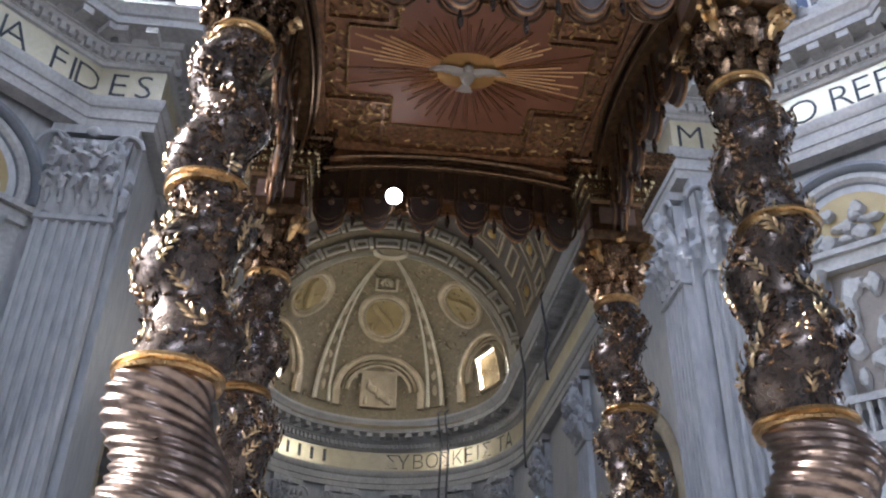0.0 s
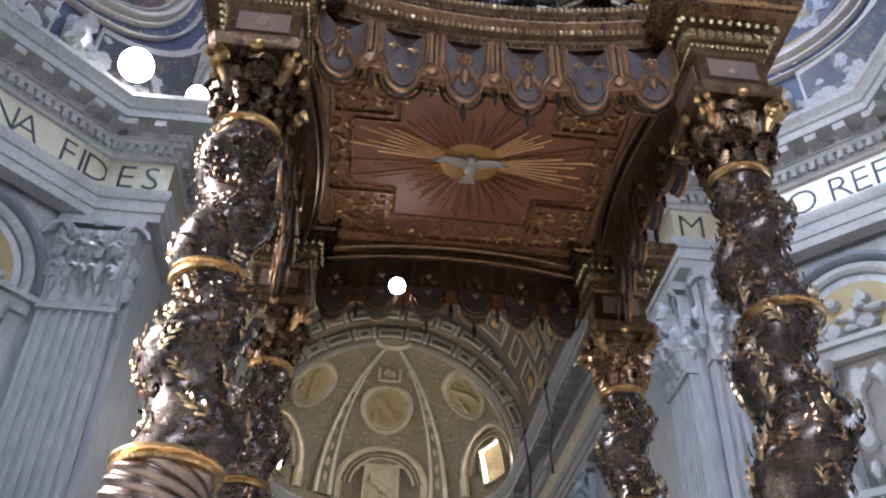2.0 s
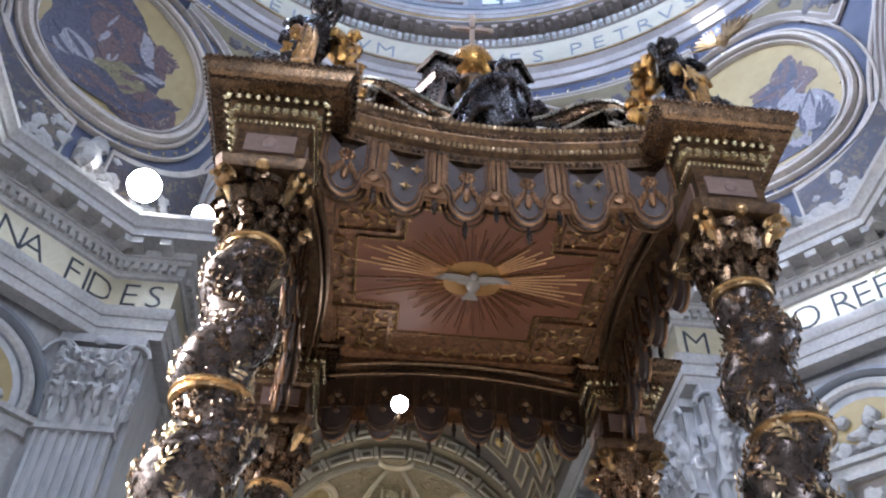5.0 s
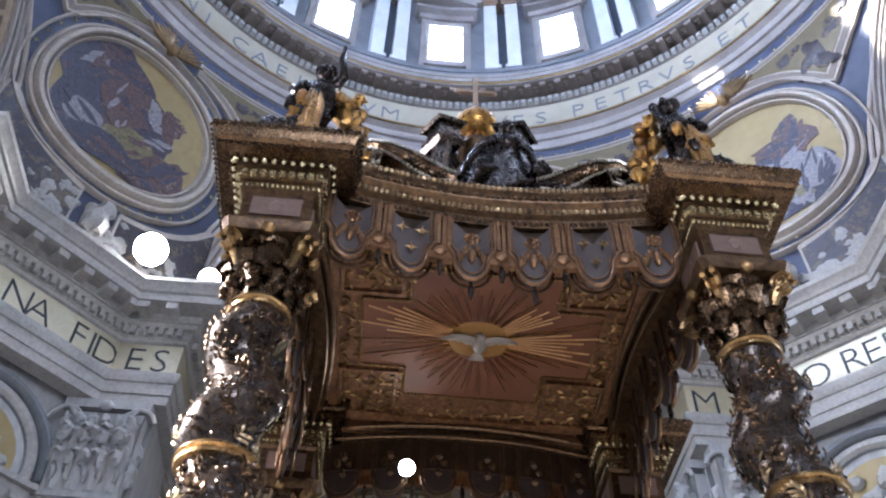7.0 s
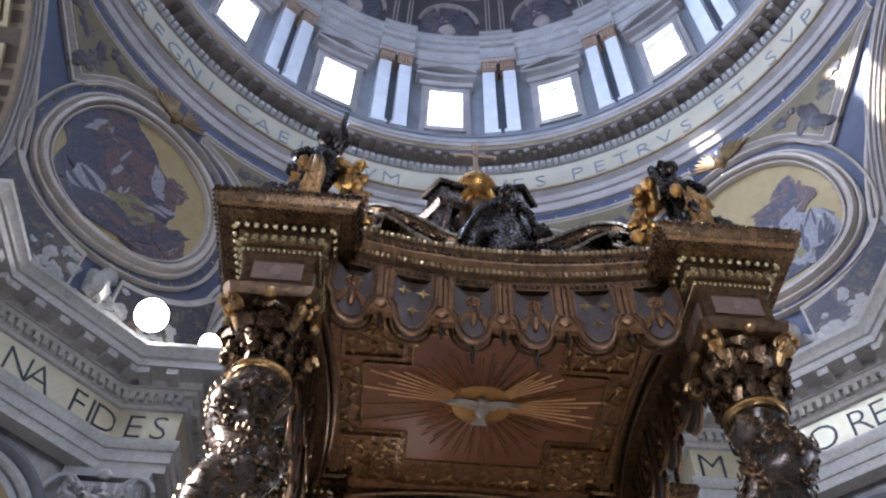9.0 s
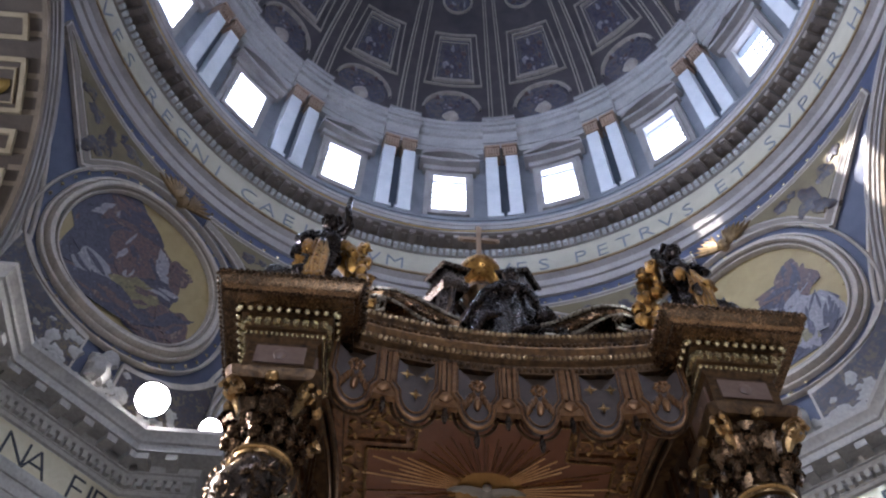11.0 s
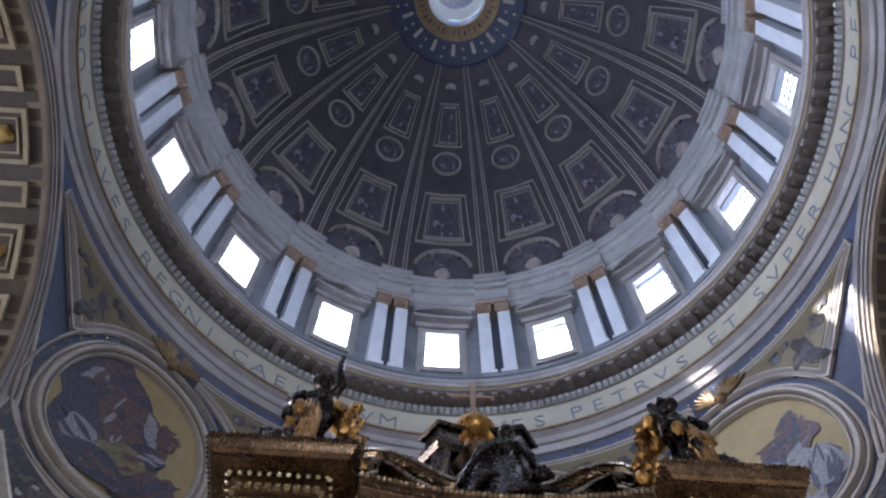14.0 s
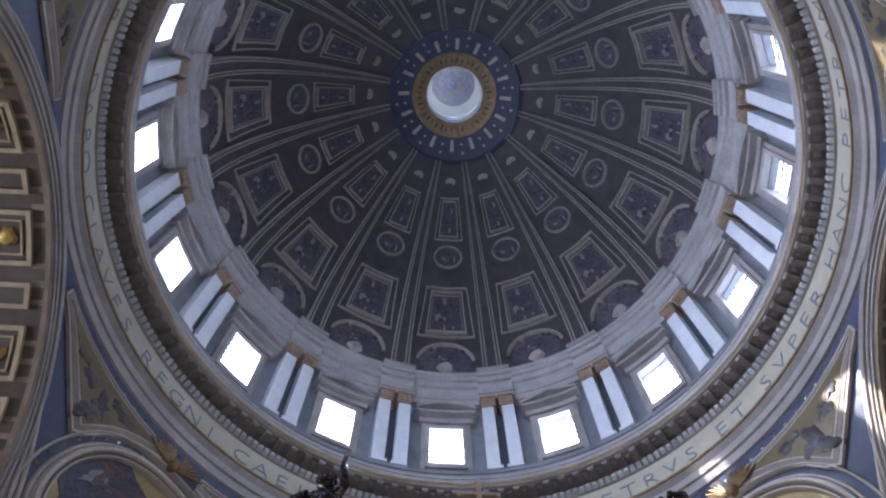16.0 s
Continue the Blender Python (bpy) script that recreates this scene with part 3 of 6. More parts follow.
va = Mesh()
va.grid([[vault(20.9 + 35.1 * j / 8, v)[0] for j in range(9)] for v in range(0, 181, 5)])
for s in (-1, 1):
    va.grid([[(s * 11.0, 20.9, 31.4), (s * 11.0, 56, 31.4)], [(s * 11.0, 20.9, 33.9), (s * 11.0, 56, 33.9)]])
va_data = va.data("vault", COFFER_DK)
cof, ros = Mesh(), Mesh()
for r, (u0, u1) in enumerate(((21.5, 23.9), (24.8, 28.2), (29.1, 31.5), (32.4, 35.8), (36.7, 39.1), (40.0, 43.4), (44.3, 46.7), (47.6, 51.0))):
    a0 = 3.0 + 3.0 * (r % 2)
    for i in range(12):
        wide = 14.6 if (i + r) % 2 else 6.8
        if a0 + wide > 178:
            break
        cof.border(vault, u0, u1, a0, a0 + wide, 0.24, 1.25, 0.24, 1, 2, -0.05)
        if wide > 10:
            cof.border(vault, u0 + 0.5, u1 - 0.5, a0 + 2.6, a0 + wide - 2.6, 0.09, 0.5, 0.12, 1, 2, -0.05)
            ros.disc(vault, (u0 + u1) / 2, a0 + wide / 2, 0.5, 2.4, 0.3, 10, wob=0.5, seed=i + r)
        a0 += wide + 4.4
cof_data, ros_data = cof.data("coffer_frames", STUCCO), ros.data("rosettes", GILT_DULL)
arch = Mesh()
for slot, r0, r1, out in ((1, 11.0, 11.35, 0.25), (0, 11.35, 11.55, 0.36), (1, 11.55, 11.8, 0.2), (0, 11.8, 12.0, 0.36), (1, 12.0, 12.2, 0.26), (0, 12.2, 12.4, 0.42), (1, 12.4, 12.75, 0.1), (0, 12.75, 12.95, 0.28)):
    rows = []
    for rr, oo in ((r0, -0.6), (r0, out), (r1, out), (r1, -0.6)):
        rows.append([(rr * math.cos(radians(a)), 20.9 - oo, VZ + rr * math.sin(radians(a))) for a in range(0, 181, 4)])
    arch.grid(rows, slot=slot)
arch.sweep([(0, 31.5), (0, 33.9)], [(11.0, 20.6), (12.95, 20.6)])
arch.sweep([(0, 31.5), (0, 33.9)], [(-11.0, 20.6), (-12.95, 20.6)])
arch_data = arch.data("crossing_arch", [RING_STONE, COFFER])
spand = Mesh()
spand.grid([[(11.2 * math.cos(radians(a)), 21.2, VZ + 11.2 * math.sin(radians(a))) for a in range(0, 181, 6)],
            [(15 * math.cos(radians(a)), 21.6, VZ + 15.2 * math.sin(radians(a))) for a in range(0, 181, 6)]])
spand_data = spand.data("arch_backing", STONE)
for i, turn in enumerate(TURNS):
    vt = tagged(new("ceiling_%d" % (i + 1), va_data), "coffered and gilded barrel vault", "vault", kind="structure")
    vt.matrix_world = turn
    part("coffer_frames", cof_data, None, vt, "white and gold stucco coffer frames")
    part("rosettes", ros_data, None, vt, "gilt rosettes")
    part("arch_backing", spand_data, None, vt)
    part("crossing_arch", arch_data, None, vt, "moulded white archivolt")
for i, a in enumerate((90, 180, 270)):
    ew = Mesh()
    for x0, x1, z0, z1 in ((-15, -6.5, 0, 50), (6.5, 15, 0, 50), (-6.5, 6.5, 0, 21.0), (-6.5, 6.5, 37.5, 50)):
        ew.box(((x0 + x1) / 2, 56.6, (z0 + z1) / 2), x1 - x0, 1.0, z1 - z0)
    for x in (-2.2, 2.2):
        ew.box((x, 56.6, 29.2), 0.35, 0.4, 16.6)
    e = structure("wall_end_%d" % (i + 1), ew, MARBLE, "plain marble end wall with a great window")
    e.matrix_world = Matrix.Rotation(radians(-a), 4, "Z")

# ---- apse ----
AC = (0, 56.0)


def arc_path(r, n=28):
    return [polar(r, 90 - 180 * i / n, 0)[:2] for i in range(n + 1)]


def conch(u, v):
    a, b = radians(u), radians(v)
    d = Vector((math.cos(b) * math.sin(a), math.cos(b) * math.cos(a), math.sin(b)))
    return Vector((0, 55.4, 32.2)) + d * 10.7, -d


apath = [(x, y + 56.0) for x, y in arc_path(11.75)]
aw = Mesh()
aw.sweep([(-0.4, 0), (-0.4, 33.5)], apath)
apse = structure("wall_apse", aw, MARBLE, "curved grey marble apse wall")
en = Mesh()
en.sweep(ENTABLATURE, apath)
ae = structure("entablature_apse", en, STONE, "curved stone entablature of the apse")
f2 = Mesh()
f2.sweep([(0.012, 27.42), (0.03, 27.44), (0.03, 29.06), (0.012, 29.08)], apath)
part("frieze", f2, GOLD_MOSAIC, ae, "gold mosaic frieze with dark Greek letters")
d2 = Mesh()
dentils(d2, apath, 0.2, 29.36, 29.76, 0.24, 0.42, 0.3)
tagged(part("dentil_row", d2, STONE, ae, smooth=0), kind="stuff")
d3 = Mesh()
dentils(d3, apath, 0.6, 30.08, 30.42, 0.5, 1.25, 0.85)
tagged(part("modillion_row", d3, STONE, ae, smooth=0), kind="stuff")
for a in (-62, -38, -13, 13, 38, 62):
    pl = thing("pilaster", "fluted marble pilaster of the apse", "pilaster", "giant pilasters", "structure",
               Matrix.Translation((0, 56, 0)) @ Matrix.Rotation(radians(-a), 4, "Z") @ pose(0, 12.2, 0))
    part("shaft", arm_shaft_data, None, pl)
    part("capital", arm_cap_data, None, pl)
cs = Mesh()
cs.grid([[conch(-90 + 5 * i, b)[0] for i in range(37)] for b in range(-8, 91, 7)])
co = structure("ceiling_apse", cs, STUCCO_DK, "gilded stucco apse half-dome with ribs")
fa, fb = Mesh(), Mesh()
for r0, r1, yy in ((10.6, 11.6, 55.0), (11.6, 12.45, 53.5), (12.45, 14, 53.1)):
    fa.grid([[(rr * math.cos(radians(a)), y0, 32.2 + rr * math.sin(radians(a))) for a in range(0, 181, 4)] for rr, y0 in ((r0, yy + (1.5 if r0 > 11 else 0.4)), (r0, yy), (r1, yy))])


def bandmap(yy):
    return lambda u, v: (Vector((u * math.cos(radians(v)), yy, 32.2 + u * math.sin(radians(v)))), Vector((0, -1, 0)))


for i in range(15):
    a0 = 4.5 + 11.6 * i
    wide = i % 2 == 1
    fb.border(bandmap(55.0), 10.72, 11.5, a0 + (0.4 if wide else 3.0), a0 + (11.2 if wide else 8.6), 0.16, 1.0, 0.25, 1, 3)
    if not wide:
        fb.slab(bandmap(55.0), 10.64, 11.56, a0 + 0.8, a0 + 2.4, 0.4, 1, 1)
        fb.slab(bandmap(55.0), 10.64, 11.56, a0 + 9.2, a0 + 10.8, 0.4, 1, 1)
    fb.border(bandmap(53.5), 11.68, 12.38, a0 + (3.0 if wide else 0.5), a0 + (8.6 if wide else 11.1), 0.15, 0.9, 0.25, 1, 3)
    if wide:
        fb.slab(bandmap(53.5), 11.64, 12.42, a0 + 0.9, a0 + 2.3, 0.35, 1, 1)
        fb.slab(bandmap(53.5), 11.64, 12.42, a0 + 9.3, a0 + 10.7, 0.35, 1, 1)
part("arch_panels", fb, STUCCO_PALE, co, "pale raised stucco panel frames")
part("front_arch", fa, STUCCO_DK, co, "white and gold stucco arch with framed panels")
for a in (-88, -29, 29, 88):
    rb = Mesh()
    rb.slab(lambda u, v, a=a: conch(a + u * (1.15 - v / 100), v), -3.4, 3.4, 2, 84, 0.16, 2, 20)
    re_ = Mesh()
    for s in (-1, 1):
        re_.slab(lambda u, v, a=a: conch(a + u * (1.15 - v / 100), v), s * 3.4 - 0.7, s * 3.4 + 0.7, 2, 84, 0.42, 1, 20)
    rib_ = part("rib", rb, STUCCO_DK, co, "tan stucco rib with pale edges")
    # the edges' paler stucco includes the strong light that falls on them
    part("rib_edge", re_, STUCCO_PALE, rib_, "pale stucco moulding, strong light put into its colour")
for a in (-29, 29):
    for k in range(9):
        og_ = Mesh()
        og_.disc(lambda u, v, a=a: conch(a + u * (1.15 - v / 100), v), 0, 10 + 7.6 * k, 1.7, 2.6, 0.4, 10, wob=0.5, seed=k)
        part("rib_ornament", og_, STUCCO, co, "pale gilt stucco rosette on a rib")
tp = Mesh()
for s_ in (-1, 1):
    tp.slab(lambda u, v: conch(u / max(0.2, math.cos(radians(v))), v), s_ * 5.0 - 0.5, s_ * 5.0 + 0.5, 64, 71, 0.35, 1, 3)
tp.slab(lambda u, v: conch(u / max(0.2, math.cos(radians(v))), v), -5.5, 5.5, 63, 64.2, 0.35, 4, 1)
for k in range(5):
    tp.disc(lambda u, v: conch(u / max(0.2, math.cos(radians(v))), v), -2 + k, 67 + 2 * (k % 2), 1.0, 1.6, 0.4, 9, wob=0.6, seed=k)
part("field_panel", tp, STUCCO, co, "small stucco panel with relief")
bo = Mesh()
bo.ring(lambda u, v: (Vector((u, 55.0, 42.4 + v)), Vector((0, -1, 0))), 0, 0, 1.5, 0.7, 0.4, 0.5, 20, 180, 360)
part("boss", bo, STUCCO, co)
for a, b in ((0, 48), (-66, 46), (66, 46)):
    md = Mesh()
    cm = lambda u, v, a=a: conch(a + u / math.cos(radians(v)), v)
    md.ring(cm, 0, b, 13.0, 13.0, 0.2, 0.4, 30)
    md.ring(cm, 0, b, 10.2, 10.2, 0.1, 0.25, 30)
    part("roundel_frame", md, STUCCO, co, "moulded stucco roundel frame")
    mg = Mesh()
    mg.disc(cm, 0, b, 9.6, 9.6, 0.06, 26)
    for i in range(16):
        mg.disc(cm, -5 + 10 * (i * 0.618 % 1), b - 5.5 + 11 * (i * 0.381 % 1), 1.2, 2.4, 0.45, 9, wob=0.7, seed=i)
    part("roundel_relief", mg, MED_GOLD, co, "gilt relief in a roundel")
for a in (-66, 0, 66):
    cm = lambda u, v, a=a: conch(a + u, v)
    nf = Mesh()
    nf.ring(cm, 0, 10, 23.5, 19.5, 0.14, 0.6, 28, 0, 180)
    nf.ring(cm, 0, 10, 19.2, 16.0, 0.07, 0.3, 28, 0, 180)
    nf.ring(cm, 0, 10, 17.0, 14.0, 0.1, 0.5, 28, 0, 180)
    nf.slab(cm, -23.5, -20.2, 1, 10, 0.55, 1, 3)
    nf.slab(cm, 20.2, 23.5, 1, 10, 0.55, 1, 3)
    part("niche_frame", nf, STUCCO, co, "gilt stucco arch over a niche")
    nb = Mesh()
    if a == 0:
        nb.border(cm, -9, 9, 2, 19, 1.2, 1.2, 0.5, 6, 6)
        nb.slab(cm, -11, 11, 19, 20.5, 0.75, 6, 1)
        nb.slab(cm, -8, 8, 3, 18, 0.15, 6, 6)
        for i in range(12):
            nb.disc(cm, -6.5 + 13 * (i * 0.618 % 1), 5 + 9 * (i * 0.381 % 1), 1.3, 2.6, 0.5, 8, wob=0.6, seed=i)
        part("relief_panel", nb, STUCCO, co, "gilt stucco relief panel under a pediment")
    else:
        nb.border(cm, -9.5, 9.5, 2.5, 20.5, 1.2, 1.2, 0.5, 5, 5)
        part("window_surround", nb, STUCCO, co)
        p0, nn = cm(0, 11.5)
        area_lamp(p0 + nn * 0.25, p0 + nn * 5, 3.0, 3.2, 230, (1.0, 0.93, 0.8))
rl = Mesh()
rng = random.Random(5)
for i in range(520):
    a, b = rng.uniform(-85, 85), rng.uniform(2, 76)
    rl.disc(lambda u, v, a=a: conch(a + u / max(0.2, math.cos(radians(v))), v), 0, b, rng.uniform(0.3, 1.3), rng.uniform(0.3, 1.1), 0.16, 9, wob=1.3, seed=i)
tagged(part("stucco_ornament", rl, STUCCO_MID, co, "small faded gilt stucco ornaments"), kind="stuff")

# thin black tubes running down over the cornices of the apse and of the arm
for x, y, z0, z1 in ((5.55, 64.0, 19.0, 31.9), (6.15, 63.7, 19.0, 31.9), (10.15, 41.5, 25.5, 31.9), (10.0, 48.5, 22.0, 31.9)):
    cb = Mesh()
    pts = [(x, y, z1 + 0.02), (x - 0.25, y - 0.15, z1 - 0.25), (x - 0.2, y - 0.1, z1 - 1.0), (x + 0.1, y, z1 - 3.0), (x - 0.1, y + 0.05, z0 + 1.5), (x, y, z0)]
    cb.tube(pts, 0.1, 8)
    solid("hanging_cable", cb, IRON, "thin black line running down over the stone cornice", "cable", "hanging cables")

# ---- pendentives ----
def pend(u, v):
    """The curved triangle of one corner: u the azimuth in degrees (0 to 90), v the height."""
    t = min(1, max(0, (v - 31.5) / 16.7))
    a = math.sqrt(max(0, 12.2 ** 2 - max(0, v - 33.9) ** 2))
    yy = 20.5 + 1.1 * t
    edge = math.degrees(math.atan2(a, yy))
    s = (u - 45) / max(1, 45 - edge)
    rm, re = 23.0 - 1.4 * t, math.hypot(a, yy)
    r = rm + (re - rm) * min(1.6, s * s)
    return r, edge


def pend_map(u, v):
    def at(uu, vv):
        return polar(pend(uu, vv)[0], uu, vv)
    p = at(u, v)
    n = (at(u + 0.3, v) - at(u - 0.3, v)).cross(at(u, v + 0.1) - at(u, v - 0.1)).normalized()
    return p, (n if n.dot(Vector((-p.x, -p.y, 0))) > 0 else -n)


def tilt_map(d, z, lean):
    """A leaning plane on the corner's middle line."""
    o = Vector((d * Q, d * Q, z))
    uu, vv = Vector((Q, -Q, 0)), Vector((-Q * math.sin(lean), -Q * math.sin(lean), math.cos(lean)))
    nn = Vector((-Q * math.cos(lean), -Q * math.cos(lean), -math.sin(lean)))
    return lambda u, v: (o + uu * u + vv * v, nn)


MZ, MR = 40.3, 5.25
pm = Mesh()
rows = []
for i in range(25):
    z = 31.4 + 16.9 * i / 24
    e = pend(45, z)[1]
    rows.append([pend_map(e + (90 - 2 * e) * j / 20, z)[0] for j in range(21)])
pm.grid(rows)
pm_data = pm.data("pendentive", BLUE)


MSIDE = [1]


def med(u, v):
    """The medallion's own map on the curved corner: u and v in metres from its middle."""
    return pend_map(45 + math.degrees((u + 0.6 * MSIDE[0]) / 22.3), MZ + v)


def medallion(side):
    """The round frame, its dark band and the gold ground, set a little towards the transept."""
    MSIDE[0] = side
    fr_m, bd_m, gd_m = Mesh(), Mesh(), Mesh()
    for ru, w, h in ((MR, 0.05, 0.3), (MR * 0.95, 0.09, 0.55), (MR * 0.86, 0.04, 0.35)):
        fr_m.ring(med, 0, 0, ru, ru, w, h, 56, base=-0.3)
    fr_m.ring(med, 0, 0, MR * 1.12, MR * 1.12, 0.03, 0.36, 64, base=-0.3)
    bd_m.ring(med, 0, 0, MR * 0.915, MR * 0.915, 0.06, 0.42, 56, base=-0.3)
    gd_m.disc(med, 0, 0, 4.5, 4.5, 0.06, 48, rings=6)
    return fr_m.data("medallion_frame", FRAME), bd_m.data("medallion_band", STONE_DK), gd_m.data("medallion_ground", MED_GOLD)


MEDALLION = {1: medallion(1), -1: medallion(-1)}


def figure_patches(seed):
    """Broken strokes of mosaic drapery over darker masses, a plain stand-in for the painted scene."""
    rng = random.Random(seed)
    me = Mesh()
    bright = seed == 1

    def stroke(x, y, a, b, way, h, slot, wob=0.45, k=0):
        ca, sa = math.cos(way), math.sin(way)
        r = math.hypot(x, y) + 0.6 * max(a, b)
        if r > 4.35:
            x, y = x * 4.35 / r, y * 4.35 / r
        rows = []
        for share, lift in ((0.001, h), (0.5, h), (1.0, h), (1.0, h - 0.03)):
            row = []
            for j in range(20):
                q = 2 * math.pi * j / 20
                f = share * (1 + wob * noise.noise(Vector((math.cos(q) * 1.3, math.sin(q) * 1.3, (seed * 31 + k) * 3.7))))
                u, v = a * f * math.cos(q), b * f * math.sin(q)
                p, nn = med(x + u * ca - v * sa, y + u * sa + v * ca)
                row.append(p + nn * lift)
            rows.append(row)
        me.grid(rows, True, slot)

    # masses: middle, half axes, turn, tint of the ground and of its folds, the folds' way
    if bright:
        masses = [(0.2, -2.0, 3.6, 2.0, 0.0, 0, (0, 2, 0), 0.1), (-1.6, -0.9, 1.9, 1.5, 0.2, 0, (0, 2, 0), -0.5), (0.6, -0.9, 2.2, 1.3, -0.2, 0, (0, 0, 2), -0.2), (-2.5, 0.2, 0.62, 0.7, 0.0, 2, (2, 1), 1.2),
                  (2.2, 0.6, 1.2, 1.3, 0.7, 1, (1, 0, 2), 0.8), (2.4, 1.5, 0.5, 0.95, -0.4, 1, (1, 0), 1.3), (1.1, 0.9, 0.8, 0.4, 0.2, 1, (1, 0), 0.1), (1.4, -2.4, 0.6, 1.4, 0.3, 2, (2, 3), 1.4),
                  (-1.6, -2.6, 2.2, 1.1, 0.1, 0, (2, 0, 3), 0.1), (2.5, -1.6, 1.0, 1.5, 0.2, 2, (2, 0), 1.2)]
    else:
        masses = [(-1.2, -1.3, 3.6, 2.6, 0.5, 0, (0, 1), 0.5), (-1.9, 0.9, 2.6, 3.0, 0.3, 0, (0, 1), 1.2), (1.2, -2.6, 2.8, 1.6, 0.1, 1, (0, 1), 0.2), (-2.4, 0.8, 1.6, 2.3, 0.2, 0, (0, 1, 0), 1.3), (-1.5, 2.6, 1.9, 1.2, -0.5, 0, (0, 1), 0.2), (1.6, -2.4, 2.2, 1.5, -0.3, 1, (0, 1), 0.2),
                  (0.6, 0.2, 1.7, 1.9, -0.6, 1, (1, 0), -0.8), (-0.5, 0.3, 1.35, 1.6, 0.1, 1, (2, 1, 1), 1.4), (1.9, 1.3, 0.62, 0.7, 0.2, 1, (1, 0), 0.6), (1.05, 1.0, 0.34, 1.2, 0.45, 2, (2, 2), 1.9),
                  (1.5, -0.5, 1.0, 0.62, 0.25, 0, (0, 2), 0.3), (0.4, -1.7, 1.35, 1.0, 0.35, 3, (3, 3, 1), 0.5), (-2.1, -2.0, 1.0, 0.9, -0.6, 2, (2, 0), -0.6), (-2.9, 1.7, 0.75, 0.45, 0.9, 2, (2, 1), 0.9),
                  (2.9, -1.7, 1.0, 1.0, 0.1, 1, (0, 1), 0.9), (-0.4, -3.2, 2.3, 0.8, 0.0, 0, (1, 0), 0.1)]
    for i, (x, y, a, b, way, c, folds, flow) in enumerate(masses):
        stroke(x, y, a, b, way, 0.09 + 0.006 * i, c, 0.5, i)
        for k in range(int(7 + 4 * a * b)):
            q, r = rng.uniform(0, 6.28), math.sqrt(rng.random()) * 0.8
            u, v = a * r * math.cos(q), b * r * math.sin(q)
            stroke(x + u * math.cos(way) - v * math.sin(way), y + u * math.sin(way) + v * math.cos(way), rng.uniform(0.3, 0.8), rng.uniform(0.06, 0.2), flow + rng.uniform(-0.35, 0.35),
                   0.094 + 0.006 * i + 0.0004 * k, rng.choice(folds), 0.4, k + 17 * i)
    return me


def corner_zone(me, side, inset, h, frame_only=False):
    """The framed panel between the medallion, the arch and the drum; side -1 or 1."""
    n = 16
    top, bot = [], []
    for i in range(n + 1):
        u = 45 + side * (3.5 + inset * 0.9 + (28.0 - inset * 3.4) * i / n)
        zt = 47.3 - inset
        off = abs(u - 45) / 57.3 * 21.9
        zm = MZ + math.sqrt(max(0, (MR + 0.8 + inset) ** 2 - off ** 2)) if off < MR + 0.8 + inset else 30
        a = 21.0 * math.sin(radians(min(u, 90 - u)))
        za = VZ + math.sqrt(max(0, (13.5 + inset) ** 2 - a * a)) if a < 13.5 + inset else 30
        top.append((u, zt))
        bot.append((u, min(zt - 0.02, max(zm, za, 36.5 + inset))))
    rows = []
    for k in range(5):
        rows.append([(lambda p, nn: p + nn * h)(*pend_map(u, z0 + (z1 - z0) * k / 4)) for (u, z1), (_, z0) in zip(top, bot)])
    me.grid(rows)
    rim = top + bot[::-1]
    me.grid([[(lambda p, nn: p + nn * o)(*pend_map(u, z)) for u, z in rim] for o in (-0.2, h)], True)


def foot_zone(me, side, inset, h):
    """The panel low down between medallion, cornice and arch."""
    n = 12
    lo, hi = [], []
    for i in range(n + 1):
        u = 45 + side * (2.5 + (12.5 - inset * 2.2) * i / n + inset)
        off = abs(u - 45) / 57.3 * 22.4
        zm = MZ - math.sqrt(max(0, (MR + 0.75 + inset) ** 2 - off ** 2)) if off < MR + 0.75 + inset else MZ
        lo.append((u, 31.9 + inset))
        hi.append((u, max(32.0 + inset, min(zm, 37.5))))
    me.grid([[(lambda p, nn: p + nn * h)(*pend_map(u, z0 + (z1 - z0) * k / 3)) for (u, z0), (_, z1) in zip(lo, hi)] for k in range(4)])
    rim = lo + hi[::-1]
    me.grid([[(lambda p, nn: p + nn * o)(*pend_map(u, z)) for u, z in rim] for o in (-0.2, h)], True)


zf, zb, zp, zg = Mesh(), Mesh(), Mesh(), Mesh()
for s in (-1, 1):
    corner_zone(zf, s, 0.0, 0.28)
    corner_zone(zb, s, 0.13, 0.31)
    corner_zone(zf, s, 0.42, 0.34)
    corner_zone(zg, s, 0.52, 0.37)
    # a dark winged form fills the middle of each corner panel
    for k, (du, z, a, b) in enumerate(((15.5, 45.0, 2.7, 1.35), (19.5, 45.6, 3.0, 0.62), (11.5, 46.0, 2.6, 0.5), (16.5, 44.1, 1.9, 0.8), (14.0, 46.2, 0.9, 0.5), (22.5, 46.0, 2.0, 0.45))):
        zp.disc(pend_map, 45 + s * du, z - 0.1, a * 0.92, b * 0.92, 0.42 + 0.015 * k, 26, rings=3, wob=0.9, seed=k + 4 * s)
    foot_zone(zf, s, 0.0, 0.26)
    foot_zone(zp, s, 0.3, 0.29)
zf_data, zp_data = zf.data("panel_frame", FRAME), zp.data("panel_picture", PICTURE)
zb_data, zg_data = zb.data("panel_band", STONE_DK), zg.data("panel_ground", PANEL_GOLD)
